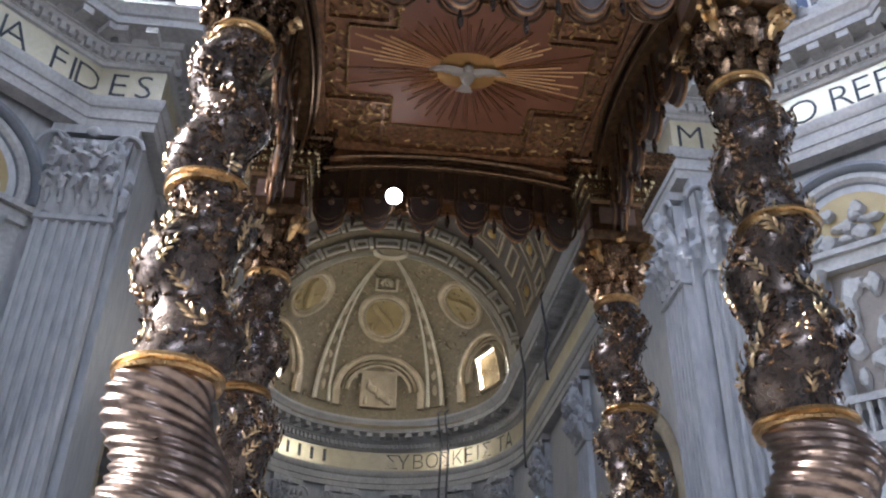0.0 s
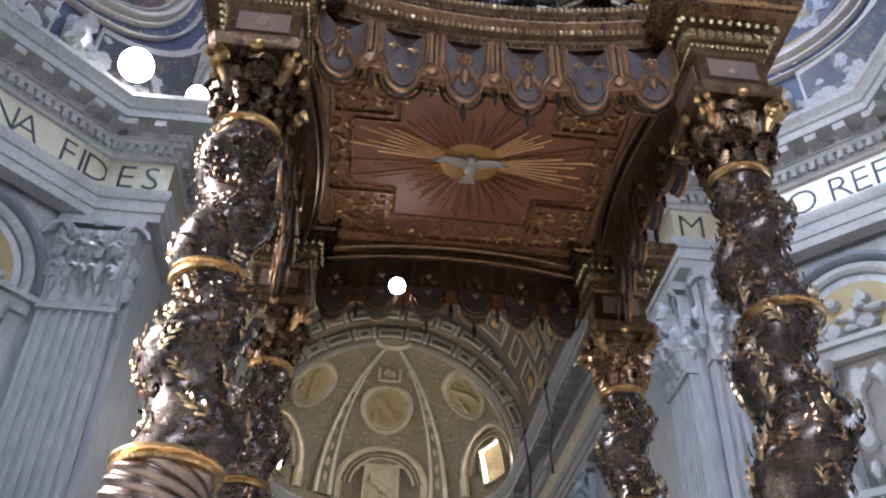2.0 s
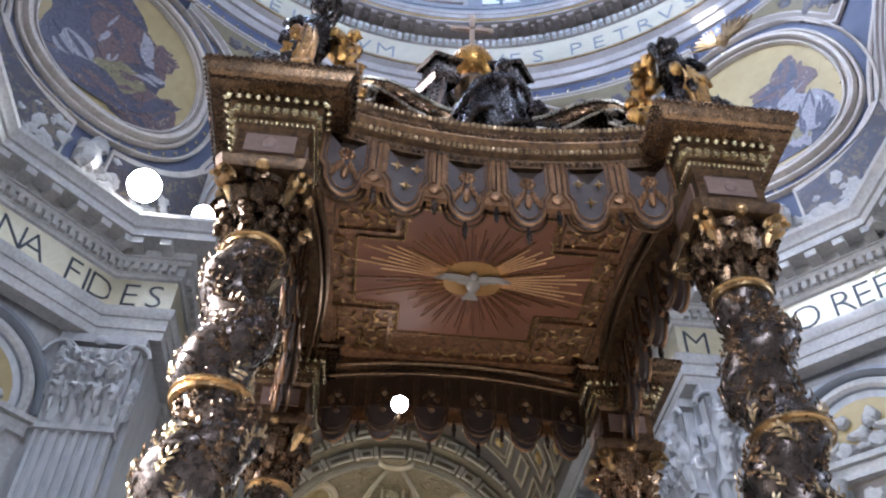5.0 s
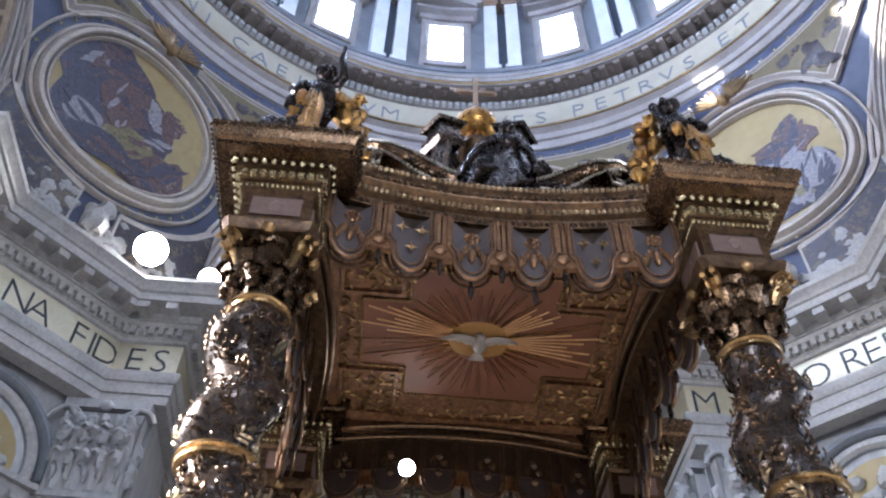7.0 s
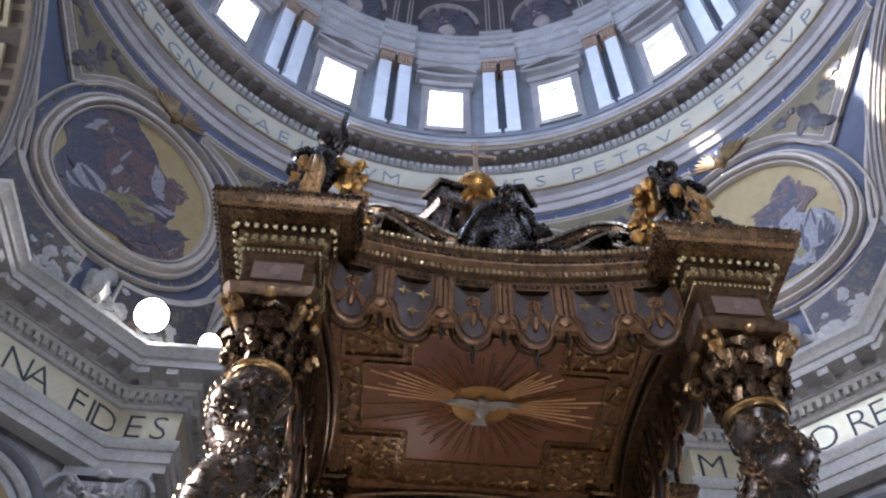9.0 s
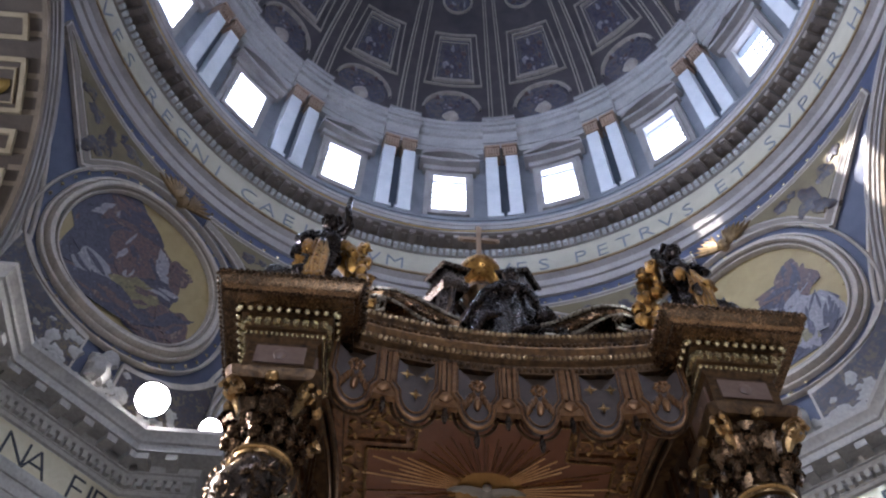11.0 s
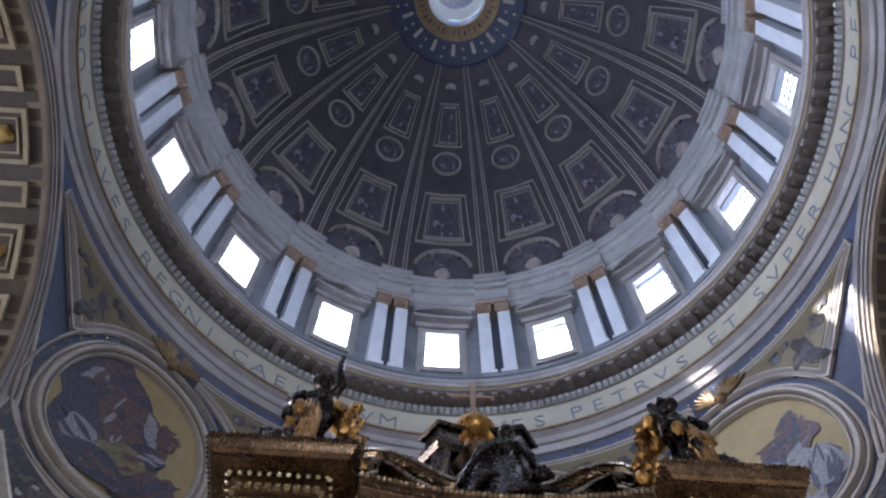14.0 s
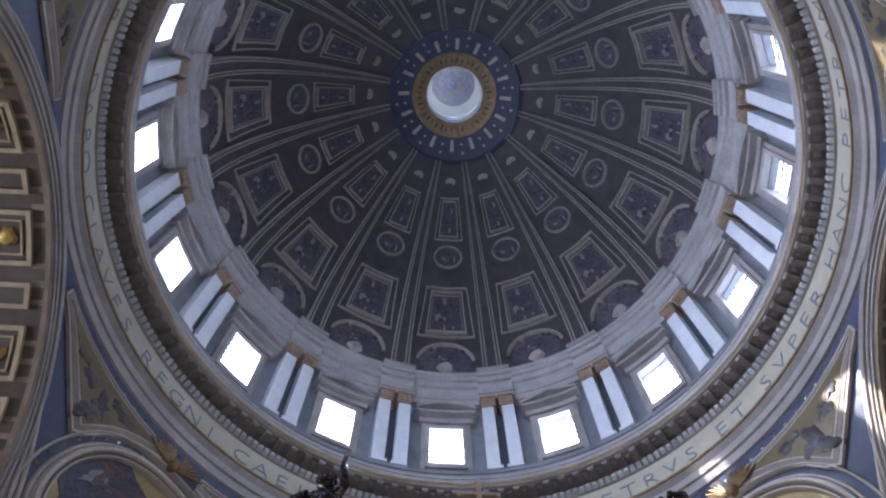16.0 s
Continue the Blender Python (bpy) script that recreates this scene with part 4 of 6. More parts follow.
# round mouldings along both arches and under the drum
am = Mesh()
for s in (-1, 1):
    for du, rr in ((0.5, 0.16), (1.3, 0.1), (2.0, 0.13)):
        path = []
        for k in range(33):
            z = 32.2 + 15.6 * k / 32
            e = pend(45, z)[1]
            p, nn = pend_map(45 + s * (45 - e - du), z)
            path.append(p + nn * 0.08)
        am.tube(path, rr, 8)
am_data = am.data("arch_moulding", FRAME)
st = Mesh()
rng = random.Random(3)


def star(me, mp, u, v, su, sv, h=0.05):
    base = len(me.v)
    p, nn = mp(u, v)
    me.v.append(tuple(p + nn * (h + 0.03)))
    for i in range(8):
        a, r = math.pi * i / 4, 1.0 if i % 2 == 0 else 0.38
        p, nn = mp(u + su * r * math.cos(a), v + sv * r * math.sin(a))
        me.v.append(tuple(p + nn * h))
    for i in range(8):
        me.face((base, base + 1 + i, base + 1 + (i + 1) % 8))


for i in range(40):
    a = 2 * math.pi * i / 40
    star(st, med, (MR + 0.26) * math.cos(a), (MR + 0.26) * math.sin(a), 0.15, 0.15, 0.1)
for i in range(26):
    u = 14 + 62 * i / 25
    star(st, pend_map, u, 47.75, 0.42, 0.17)
st_data = st.data("gold_stars", PEARL, 0)


def winged_ornament(side):
    """A round boss between two spread wings over the medallion."""
    MSIDE[0] = side
    me = Mesh()
    c, n_ = med(0, MR + 0.75)
    me.ball(c + n_ * 0.4, 0.42, 0.42, 0.42, wob=0.3)
    for s in (-1, 1):
        for k in range(7):
            a = 0.35 + 0.19 * k
            ln = 1.9 - 0.12 * k
            pts = [(lambda p, n: p + n * (0.45 + 0.05 * k))(*med(s * (0.3 + ln * t * math.cos(a)), MR + 0.55 + ln * t * math.sin(a) * 0.95)) for t in (0, 0.35, 0.75, 1.0)]
            me.tube(pts, [0.07, 0.15, 0.12, 0.03], 6, flat=0.6)
    return me.data("winged_ornament", WING)


WINGED = {1: winged_ornament(1), -1: winged_ornament(-1)}
for i, turn in enumerate(TURNS):
    pd = tagged(new("pendentive_%d" % (i + 1), pm_data), "blue and gold mosaic pendentive under the dome", "pendentive", kind="structure")
    pd.matrix_world = turn
    MSIDE[0] = 1 if i % 2 == 0 else -1
    for dt, lb in zip(MEDALLION[MSIDE[0]], ("white marble round frame", "", "gold mosaic ground")):
        part(dt.name.split(".")[0], dt, None, pd, lb)
    part("medallion_picture", figure_patches(i + 1), [SKIN_A, SKIN_B, SKIN_C, SKIN_D], pd, "dark blue, brown and grey mosaic patches")
    part("panel_frame", zf_data, None, pd, "gilt stucco panel borders")
    part("panel_band", zb_data, None, pd, "brown stucco band")
    part("panel_ground", zg_data, None, pd, "faded gold mosaic ground")
    part("arch_moulding", am_data, None, pd, "white and grey marble mouldings")
    part("panel_picture", zp_data, None, pd, "dark figure mosaic panels")
    tagged(part("gold_stars", st_data, None, pd), kind="stuff")
    part("winged_ornament", WINGED[MSIDE[0]], None, pd, "gilt winged ornament above the medallion")
    rl = Mesh()
    rng = random.Random(70 + i)
    for k in range(90):
        u, v = 45 + rng.uniform(-14, 14), 31.8 + 2.2 * rng.random() ** 1.6
        w_ = rng.uniform(0.6, 1.3)
        rl.disc(pend_map, u, v, w_, w_ * rng.uniform(0.3, 0.5), 0.34, 10, rings=3, wob=0.9, seed=k)
    rl.ball(polar(22.4, 45, 32.7), 0.6, 0.6, 0.75, wob=0.5, seed=i)
    part("garland", rl, STONE, pd, "grey stucco garland with a rosette above the cornice")

# ---- drum ring below the windows ----
N = 160
rg = Mesh()
rg.lathe([(22.4, 47.7), (21.75, 47.8), (21.75, 48.5), (21.55, 48.55), (21.55, 49.3), (21.4, 49.35), (21.4, 49.95), (21.1, 50.2), (21.1, 50.5), (21.5, 50.6), (21.5, 53.3),
          (21.35, 53.35), (21.25, 53.6), (21.25, 54.2)], N)
ring_ob = structure("drum_ring", rg, RING_STONE, "white marble ring mouldings at the foot of the dome")
fz = Mesh()
fz.lathe([(21.48, 50.62), (21.47, 50.64), (21.47, 53.26), (21.48, 53.28)], N)
part("frieze", fz, FRIEZE_PALE, ring_ob, "pale gold mosaic frieze with slate letters")
for rr, zz, m in ((21.05, 50.35, WING), (21.72, 48.2, BLUE)):
    gl = Mesh()
    gl.lathe([(rr + 0.1, zz - 0.12), (rr - 0.03, zz - 0.1), (rr - 0.03, zz + 0.1), (rr + 0.1, zz + 0.12)] if m is WING else [(21.76, 47.85), (21.73, 47.86), (21.73, 48.46), (21.76, 48.48)], N)
    part("gilt_line" if m is WING else "blue_band", gl, m, ring_ob)
dn = Mesh()
for i in range(300):
    a = 360 * i / 300
    p = polar(21.18, a, 53.55)
    dn.box(p, 0.24, 0.3, 0.36, radians(-a))
tagged(part("dentil_row", dn, MARBLE_W, ring_ob, smooth=0), kind="stuff")
cg = Mesh()
cg.lathe([(21.3, 54.1), (20.15, 54.12), (20.0, 54.16), (20.0, 54.45), (19.9, 54.5), (19.8, 54.75), (19.75, 54.78), (19.72, 55.0), (19.85, 55.1), (21.3, 55.15)], N)
corn = structure("drum_cornice", cg, RING_STONE, "white and gilt marble cornice with block brackets")
gl = Mesh()
gl.lathe([(19.97, 54.3), (19.93, 54.32), (19.93, 54.42), (19.97, 54.44)], N)
part("gilt_line", gl, GILT_DULL, corn)
# the soffit's dark brown holds the shade under the projecting cornice
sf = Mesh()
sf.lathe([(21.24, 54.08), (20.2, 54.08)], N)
part("soffit", sf, STONE_DK, corn, "dark brown soffit with the shade under the cornice in its colour")
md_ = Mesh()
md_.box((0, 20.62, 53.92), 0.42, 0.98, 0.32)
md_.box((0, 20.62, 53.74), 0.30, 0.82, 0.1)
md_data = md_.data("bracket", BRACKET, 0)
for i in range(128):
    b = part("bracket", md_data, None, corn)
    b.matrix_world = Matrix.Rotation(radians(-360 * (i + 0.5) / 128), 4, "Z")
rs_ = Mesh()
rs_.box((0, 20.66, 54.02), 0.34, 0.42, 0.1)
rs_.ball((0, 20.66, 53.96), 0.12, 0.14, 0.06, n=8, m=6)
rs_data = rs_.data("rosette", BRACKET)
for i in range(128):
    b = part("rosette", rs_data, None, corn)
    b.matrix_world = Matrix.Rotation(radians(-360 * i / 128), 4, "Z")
TEXT = "ES PETRVS ET SVPER HANC PETRAM AEDIFICABO ECCLESIAM MEAM ET TIBI DABO CLAVES REGNI CAELORVM"
turned, LETTERS = 13.2, [("T", 6.6), ("V", 10.0)]
for ch in TEXT:
    if ch != " ":
        LETTERS.append((ch, turned))
    turned += 2.5 if ch == " " else 3.98
for ch, a in LETTERS:
    b = part("letter", glyph(ch, 1.85, LETTER_GREY), None, ring_ob)
    b.matrix_world = Matrix.Translation(polar(21.45, a, 51.25)) @ Matrix.Rotation(radians(-a), 4, "Z")

# ---- drum: wall with sixteen windows, paired pilasters, entablature ----
dw = Mesh()
dw.lathe([(20.95, 55.0), (20.95, 57.3), (20.85, 57.35), (20.85, 57.75), (21.0, 57.9), (22.0, 57.95)], N)
HW = 3.38
for k in range(16):
    c = 22.5 * k
    spans = [(c - 11.25, c - HW), (c + HW, c + 11.25)]
    for a, b in spans:
        dw.lathe([(22.0, 57.9), (22.0, 74.0)], 4, a, b)
    for z0, z1 in ((57.9, 59.67), (64.87, 74.0)):
        dw.lathe([(22.0, z0), (22.0, z1)], 4, c - HW, c + HW)
    rim = [(c - HW, 59.67), (c + HW, 59.67), (c + HW, 64.87), (c - HW, 64.87)]
    dw.grid([[polar(22.0, a, z) for a, z in rim], [polar(22.55, a, z) for a, z in rim]], True)
drum = structure("drum_wall", dw, DRUM_GREY, "grey marble drum wall with sixteen windows")
de_ = Mesh()
de_.lathe([(22.0, 69.3), (21.5, 69.35), (21.5, 70.2), (21.4, 70.25), (21.4, 71.0), (21.55, 71.05), (21.55, 72.3), (21.3, 72.4), (21.2, 73.0), (20.95, 73.1), (20.95, 73.6), (20.8, 73.7), (20.75, 74.1), (21.4, 74.2)], N)
dent = structure("drum_entablature", de_, STONE, "grey carved entablature at the springing of the dome")


def drum_map(r):
    def mp(u, v):
        return polar(r, u, v), polar(-1, u, 0)
    return mp


ps, pc, pe, pb = Mesh(), Mesh(), Mesh(), Mesh()
wallm = drum_map(22.0)
for s in (-1, 1):
    ps.slab(wallm, s * 2.2 - 1.32, s * 2.2 + 1.32, 58.3, 67.6, 1.05, 4, 1)
    pc.slab(wallm, s * 1.95 - 1.6, s * 1.95 + 1.6, 67.6, 69.0, 1.15, 4, 2)
    for i in range(5):
        for j in range(2):
            pc.disc(drum_map(20.85), s * 1.95 - 1.25 + 0.62 * i, 67.95 + 0.55 * j, 0.3, 0.32, 0.22, 8, wob=0.5, seed=i)
    pc.slab(wallm, s * 1.95 - 1.75, s * 1.95 + 1.75, 69.0, 69.3, 1.3, 4, 1)
    pb.slab(wallm, s * 1.95 - 1.6, s * 1.95 + 1.6, 57.9, 58.3, 1.15, 4, 1)
for z0, z1, h in ((69.3, 70.25, 0.95), (70.25, 71.0, 1.05), (71.0, 72.35, 0.9), (72.35, 73.05, 1.2), (73.05, 73.65, 1.45), (73.65, 74.15, 1.65)):
    pe.slab(wallm, -3.9, 3.9, z0, z1, h, 8, 1)
pi_ = Mesh()
pi_.slab(wallm, -0.86, 0.86, 58.3, 67.6, 0.25, 2, 1)
pil_data = [("shaft", ps.data("shaft", MARBLE_W)), ("capital", pc.data("capital", CAP_BROWN)), ("entablature_block", pe.data("entablature_block", STONE)), ("base", pb.data("base", MARBLE_W)), ("inlay", pi_.data("inlay", mat("slate_blue_marble_inlay", (0.04, 0.05, 0.068), (0.09, 0.105, 0.13), 0.4)))]
wf, wp, wq, wb, wg = Mesh(), Mesh(), Mesh(), Mesh(), Mesh()
wf.border(wallm, -5.0, 5.0, 58.5, 66.0, 1.1, 0.85, 0.4, 6, 2)
wf.border(wallm, -4.1, 4.1, 59.1, 65.5, 0.7, 0.55, 0.6, 6, 2)
wf.slab(wallm, -5.4, 5.4, 58.0, 58.5, 0.55, 6, 1)
for me in (wp, wq):
    me.slab(wallm, -5.6, 5.6, 66.0, 66.7, 0.6, 6, 1)
    me.slab(wallm, -6.4, 6.4, 66.7, 67.1, 1.15, 8, 1)
for s in (-1, 1):
    wp.slab(lambda u, v: wallm(u, v + (6.4 - abs(u)) * 0.17), min(0, s * 6.4), max(0, s * 6.4), 67.1, 67.55, 1.2, 5, 1)
wp.slab(wallm, -4.5, 4.5, 67.05, 67.75, 0.6, 6, 1)
wq.slab(lambda u, v: wallm(u, v + 1.15 * math.cos(radians(u * 13.4)) ** 0.8 if abs(u) < 6.7 else v), -6.4, 6.4, 67.1, 67.55, 1.2, 12, 1)
wq.slab(wallm, -4.5, 4.5, 67.05, 67.85, 0.6, 6, 1)
barm = drum_map(22.42)
for i in range(1, 5):
    u = -HW + 2 * HW * i / 5
    wb.slab(barm, u - 0.045, u + 0.045, 59.67, 64.87, 0.05, 1, 1)
for i in range(1, 6):
    z = 59.67 + 5.2 * i / 6
    wb.slab(barm, -HW, HW, z - 0.03, z + 0.03, 0.06, 4, 1)
wg.grid([[polar(22.5, a, z) for a in (-HW, 0, HW)] for z in (59.67, 64.87)])
win_data = {"window_frame": wf.data("window_frame", RING_STONE), "pediment": wp.data("pediment", RING_STONE), "curved": wq.data("pediment", RING_STONE), "glazing_bars": wb.data("glazing_bars", IRON, 0), "pane": wg.data("pane", GLASS, 0)}
for k in range(16):
    turn = Matrix.Rotation(radians(-22.5 * k), 4, "Z")
    half = Matrix.Rotation(radians(-22.5 * k - 11.25), 4, "Z")
    w = thing("window_%d" % (k + 1), "bright drum window in a white marble surround with a %s pediment" % ("curved" if k % 2 == 0 else "triangular"), "window", "drum windows", "structure", turn)
    part("window_frame", win_data["window_frame"], None, w)
    part("pediment", win_data["curved" if k % 2 == 0 else "pediment"], None, w)
    part("glazing_bars", win_data["glazing_bars"], None, w, "dark iron glazing bars")
    part("pane", win_data["pane"], None, w).visible_shadow = False
    p = thing("pilaster_pair", "pair of white marble drum pilasters with gilt capitals", "pilaster", "drum pilasters", "structure", half)
    for nm, dt in pil_data:
        part(nm, dt, None, p, "faded gilt Corinthian capitals" if nm == "capital" else "")

# ---- dome ----
DE, DR, DZ = 9.7, 30.7, 74.2


def dome_at(u, v):
    """u azimuth, v the height on the pointed dome."""
    r = math.sqrt(max(0.01, DR ** 2 - (v - DZ) ** 2)) - DE
    return polar(r, u, v)


def dome_map(u, v):
    p = dome_at(u, v)
    n = Vector((-(math.hypot(p.x, p.y) + DE) * math.sin(radians(u)), -(math.hypot(p.x, p.y) + DE) * math.cos(radians(u)), -(v - DZ))).normalized()
    return p, n


def arc_map(c):
    """Like dome_map, but u in metres across the sector c and v in metres along the curve from the springing."""
    def mp(u, v):
        z = DZ + DR * math.sin(v / DR)
        r = DR * math.cos(v / DR) - DE
        return dome_map(c + math.degrees(u / max(r, 1)), z)
    return mp


dm = Mesh()
rows = []
for i in range(25):
    v = 33.2 * i / 24
    z, r = DZ + DR * math.sin(v / DR), DR * math.cos(v / DR) - DE
    rows.append((r, z))
rows = [p for p in rows if p[0] > 7.2]
zt = DZ + math.sqrt(DR ** 2 - (7.2 + DE) ** 2)
VT = DR * math.asin((zt - DZ) / DR)
dm.lathe(rows + [(7.2, zt)], 128)
dome = structure("ceiling_dome", dm, DOME_GROUND, "dark mosaic dome interior with gilt ribs")
rb, re_ = Mesh(), Mesh()


def ribm(u, v):
    z = DZ + DR * math.sin(v / DR)
    return dome_map(11.25 + u, z)


rb.slab(ribm, -2.1, 2.1, 0.2, VT - 0.1, 0.35, 2, 20)
for e in (-2.1, -1.3, 1.3, 2.1):
    re_.slab(ribm, e - 0.15, e + 0.15, 0.2, VT - 0.1, 0.5, 1, 20)
rib_data, edge_data = rb.data("rib", DOME_GROUND), re_.data("rib_edge", DOME_RIB)
m0 = arc_map(0.0)
pf, pp, pr = Mesh(), Mesh(), Mesh()


def tapered(c0, w0, w1, v0, v1):
    return lambda u, v: m0(u * (w0 + (w1 - w0) * (v - v0) / (v1 - v0)), v)


pf.ring(m0, 0, 2.2, 2.7, 3.4, 0.1, 0.35, 18, 0, 180)
pp.disc(m0, 0, 2.3, 2.3, 2.8, 0.1, 18, wob=0.1)
t1 = tapered(0, 2.0, 1.55, 7.2, 13.6)
pf.border(t1, -1, 1, 7.2, 13.6, 0.07, 0.17, 0.3, 2, 4)
pf.border(t1, -0.84, 0.84, 7.7, 13.1, 0.025, 0.07, 0.16, 2, 4)
pf.border(t1, -1.35, 1.35, 6.6, 14.2, 0.06, 0.15, 0.2, 2, 4)
pp.slab(t1, -0.9, 0.9, 7.4, 13.4, 0.06, 3, 4)
pf.ring(m0, 0, 18.4, 1.5, 1.5, 0.13, 0.32, 22)
pp.disc(m0, 0, 18.4, 1.2, 1.2, 0.1, 16)
t2 = tapered(0, 1.05, 0.72, 21.0, 25.6)
pf.border(t2, -1, 1, 21.0, 25.6, 0.09, 0.14, 0.28, 2, 3)
pf.border(t2, -1.4, 1.4, 20.6, 26.0, 0.08, 0.12, 0.18, 2, 3)
pp.slab(t2, -0.86, 0.86, 21.2, 25.4, 0.06, 2, 3)
for i in range(5):
    pr.disc(m0, -0.36 + 0.18 * i, 28.0 + 0.25 * (i % 2), 0.2, 0.26, 0.15, 8, wob=0.6, seed=i)
pr.disc(m0, 0, 1.0, 0.8, 0.9, 0.5, 10, wob=0.5)
pq = Mesh()
rng = random.Random(41)
for cu, cv, ru, rv, cnt in ((0, 4.0, 1.7, 1.5, 16), (0, 10.2, 1.2, 2.2, 16), (0, 18.4, 0.8, 0.8, 6), (0, 23.2, 0.5, 1.5, 8)):
    for k in range(cnt):
        q, r = rng.uniform(0, 6.28), math.sqrt(rng.random())
        pq.disc(m0, cu + ru * r * math.cos(q), cv + rv * r * math.sin(q), rng.uniform(0.12, 0.4), rng.uniform(0.2, 0.6), 0.12 + 0.004 * k, 10, slot=k % 3, rings=2, wob=0.7, seed=k)
panel_data = [("painted_figures", pq.data("painted_figures", [SKIN_A, SKIN_B, SKIN_C])), ("panel_frames", pf.data("panel_frames", DOME_RIB)), ("panel_pictures", pp.data("panel_pictures", FRESCO)), ("winged_ornament", pr.data("winged_ornament", DOME_RIB))]
for k in range(16):
    turn = Matrix.Rotation(radians(-22.5 * k), 4, "Z")
    for nm, dt, lb in (("rib", rib_data, "dark dome rib"), ("rib_edge", edge_data, "pale gilt rib edging"), *((n_, d_, "") for n_, d_ in panel_data)):
        part(nm, dt, None, dome, lb).matrix_world = turn
oc = Mesh()
oc.lathe([(7.35, zt - 0.3), (7.1, zt - 0.32), (7.0, zt), (7.0, zt + 0.3), (4.6, zt + 1.3)], 64)
ocu = structure("oculus_ring", oc, DOME_BLUE, "dark blue starry ring round the oculus")
og = Mesh()
og.lathe([(4.6, zt + 1.2), (4.55, zt + 1.0), (4.2, zt + 1.1), (3.3, zt + 1.6), (3.05, zt + 1.7)], 64)
part("gilt_ring", og, WING, ocu, "gilt ring with a dark inscription")
om = lambda u, v: (polar(v, u, zt + 0.3 + (7.0 - v) * 0.4545), Vector((0, 0, -1)))
ok = Mesh()
for i in range(16):
    ok.slab(om, 22.5 * i - 2.0, 22.5 * i + 2.0, 4.9, 6.1, 0.12)
    for j in range(2):
        star(ok, om, 22.5 * i + 11.25, 5.4 + 0.9 * j, 2.2, 0.26, 0.06)
part("ray_ornament", ok, DOME_RIB, ocu, "pale ray ornaments and stars")
for i in range(40):
    bar = Mesh()
    bar.slab(lambda u, v: (polar(v, u, zt + 1.05 + (4.2 - v) * 0.58), Vector((0, 0, -1))), 9 * i - 2.4, 9 * i - 1.2 + 2.4 * ((i * 7) % 3) / 3, 3.5, 4.05, 0.03)
    part("letter_bar", bar, LETTER, ocu, smooth=0)
la = Mesh()
la.lathe([(3.05, zt + 1.6), (3.05, zt + 2.6), (2.95, zt + 2.7), (2.95, zt + 3.0), (3.1, zt + 3.1), (3.6, 104.6)], 48)
# three bays towards the sun have added wall that blocks its beam
for k in range(8):
    la.lathe([(3.6, 104.6), (3.6, 109.4)], 4, 45 * k + 11, 45 * k + (56 if k in (4, 5, 6) else 34))
la.lathe([(3.6, 109.4), (3.45, 109.5), (3.3, 111.0), (2.6, 112.3)], 48)
lan = structure("lantern_wall", la, MARBLE_W, "white lantern shaft with openings, walled up towards the sun")
lc = Mesh()
lc.lathe([(2.75, 112.2), (1.6, 112.9), (0.02, 113.2)], 32)
part("painted_cap", lc, mosaic("lantern_mosaic", [(0.3, 0.22, 0.12), (0.3, 0.28, 0.3), (0.12, 0.16, 0.32), (0.45, 0.4, 0.33)], 0.55), lan, "pale painted lantern vault in ochre and blue")

# sky seen through the drum windows
bd_ = Mesh()
bd_.lathe([(23.3, 77.5), (47.0, 77.5)], 48)
structure("backdrop", bd_, glow("bright_hazy_sky", (0.86, 0.93, 1.0), 2.0), "bright hazy sky above the drum windows")

# ---- baldachin ----
BY = 4.33
bald = thing("baldachin", "dark bronze and gilt baldachin on four twisted columns", "canopy")
bald.matrix_world = pose(0, BY, 0)
RINGS = (6.48, 9.7, 12.74)


def column_axis(z):
    k = min(1, max(0, (z - 3.8) / 1.0)) * min(1, max(0, (12.9 - z) / 0.7))
    a = 2 * math.pi * (z - 3.6) / 1.95
    return Vector((0.17 * k * math.cos(a), 0.17 * k * math.sin(a), z))


def column_radius(z):
    r = 0.74 + (0.48 - 0.74) * (z - 3.6) / 9.14
    zs = (3.6,) + RINGS
    for a, b in zip(zs, zs[1:]):
        if a <= z <= b:
            r *= 1 + 0.1 * math.sin(math.pi * (z - a) / (b - a)) ** 0.8
    return r


def column_map(u, v):
    """u in degrees round the shaft, v its height."""
    a = radians(u)
    n = Vector((math.cos(a), math.sin(a), 0))
    return column_axis(v) + n * column_radius(v), n


column = part("column", Mesh(), BRONZE, bald, "twisted dark bronze column wound with gilt leaves")
up = Mesh()
rows = []
for i in range(121):
    z = 6.48 + 6.3 * i / 120
    row = []
    for j in range(36):
        p, n = column_map(10 * j, z)
        row.append(p + n * (0.04 * noise.noise(p * 3.2)))
    rows.append(row)
up.grid(rows, True)
part("shaft", up, BRONZE, column, smooth=80)
lowm = Mesh()
rows = []
for i in range(210):
    z = 3.6 + 2.88 * i / 209
    row = []
    for j in range(40):
        p, n = column_map(9 * j, z)
        row.append(p + n * (0.03 * math.cos(2 * math.pi * z / 0.17 + radians(9 * j) * 6)))
    rows.append(row)
lowm.grid(rows, True)
part("fluted_shaft", lowm, FLUTE, column, "spirally fluted dark bronze shaft", smooth=80)
ped = Mesh()
for hw, z0, z1 in ((1.35, 0, 0.5), (1.15, 0.5, 2.6), (1.3, 2.6, 2.95)):
    ped.box((0, 0, (z0 + z1) / 2), hw * 2, hw * 2, z1 - z0)
part("pedestal", ped, MARBLE_W, column, "white marble pedestal")
bs_ = Mesh()
bs_.lathe([(1.05, 2.95), (1.08, 3.1), (0.95, 3.25), (0.85, 3.35), (0.92, 3.5), (0.78, 3.62)], 32)
part("base", bs_, BRONZE, column)
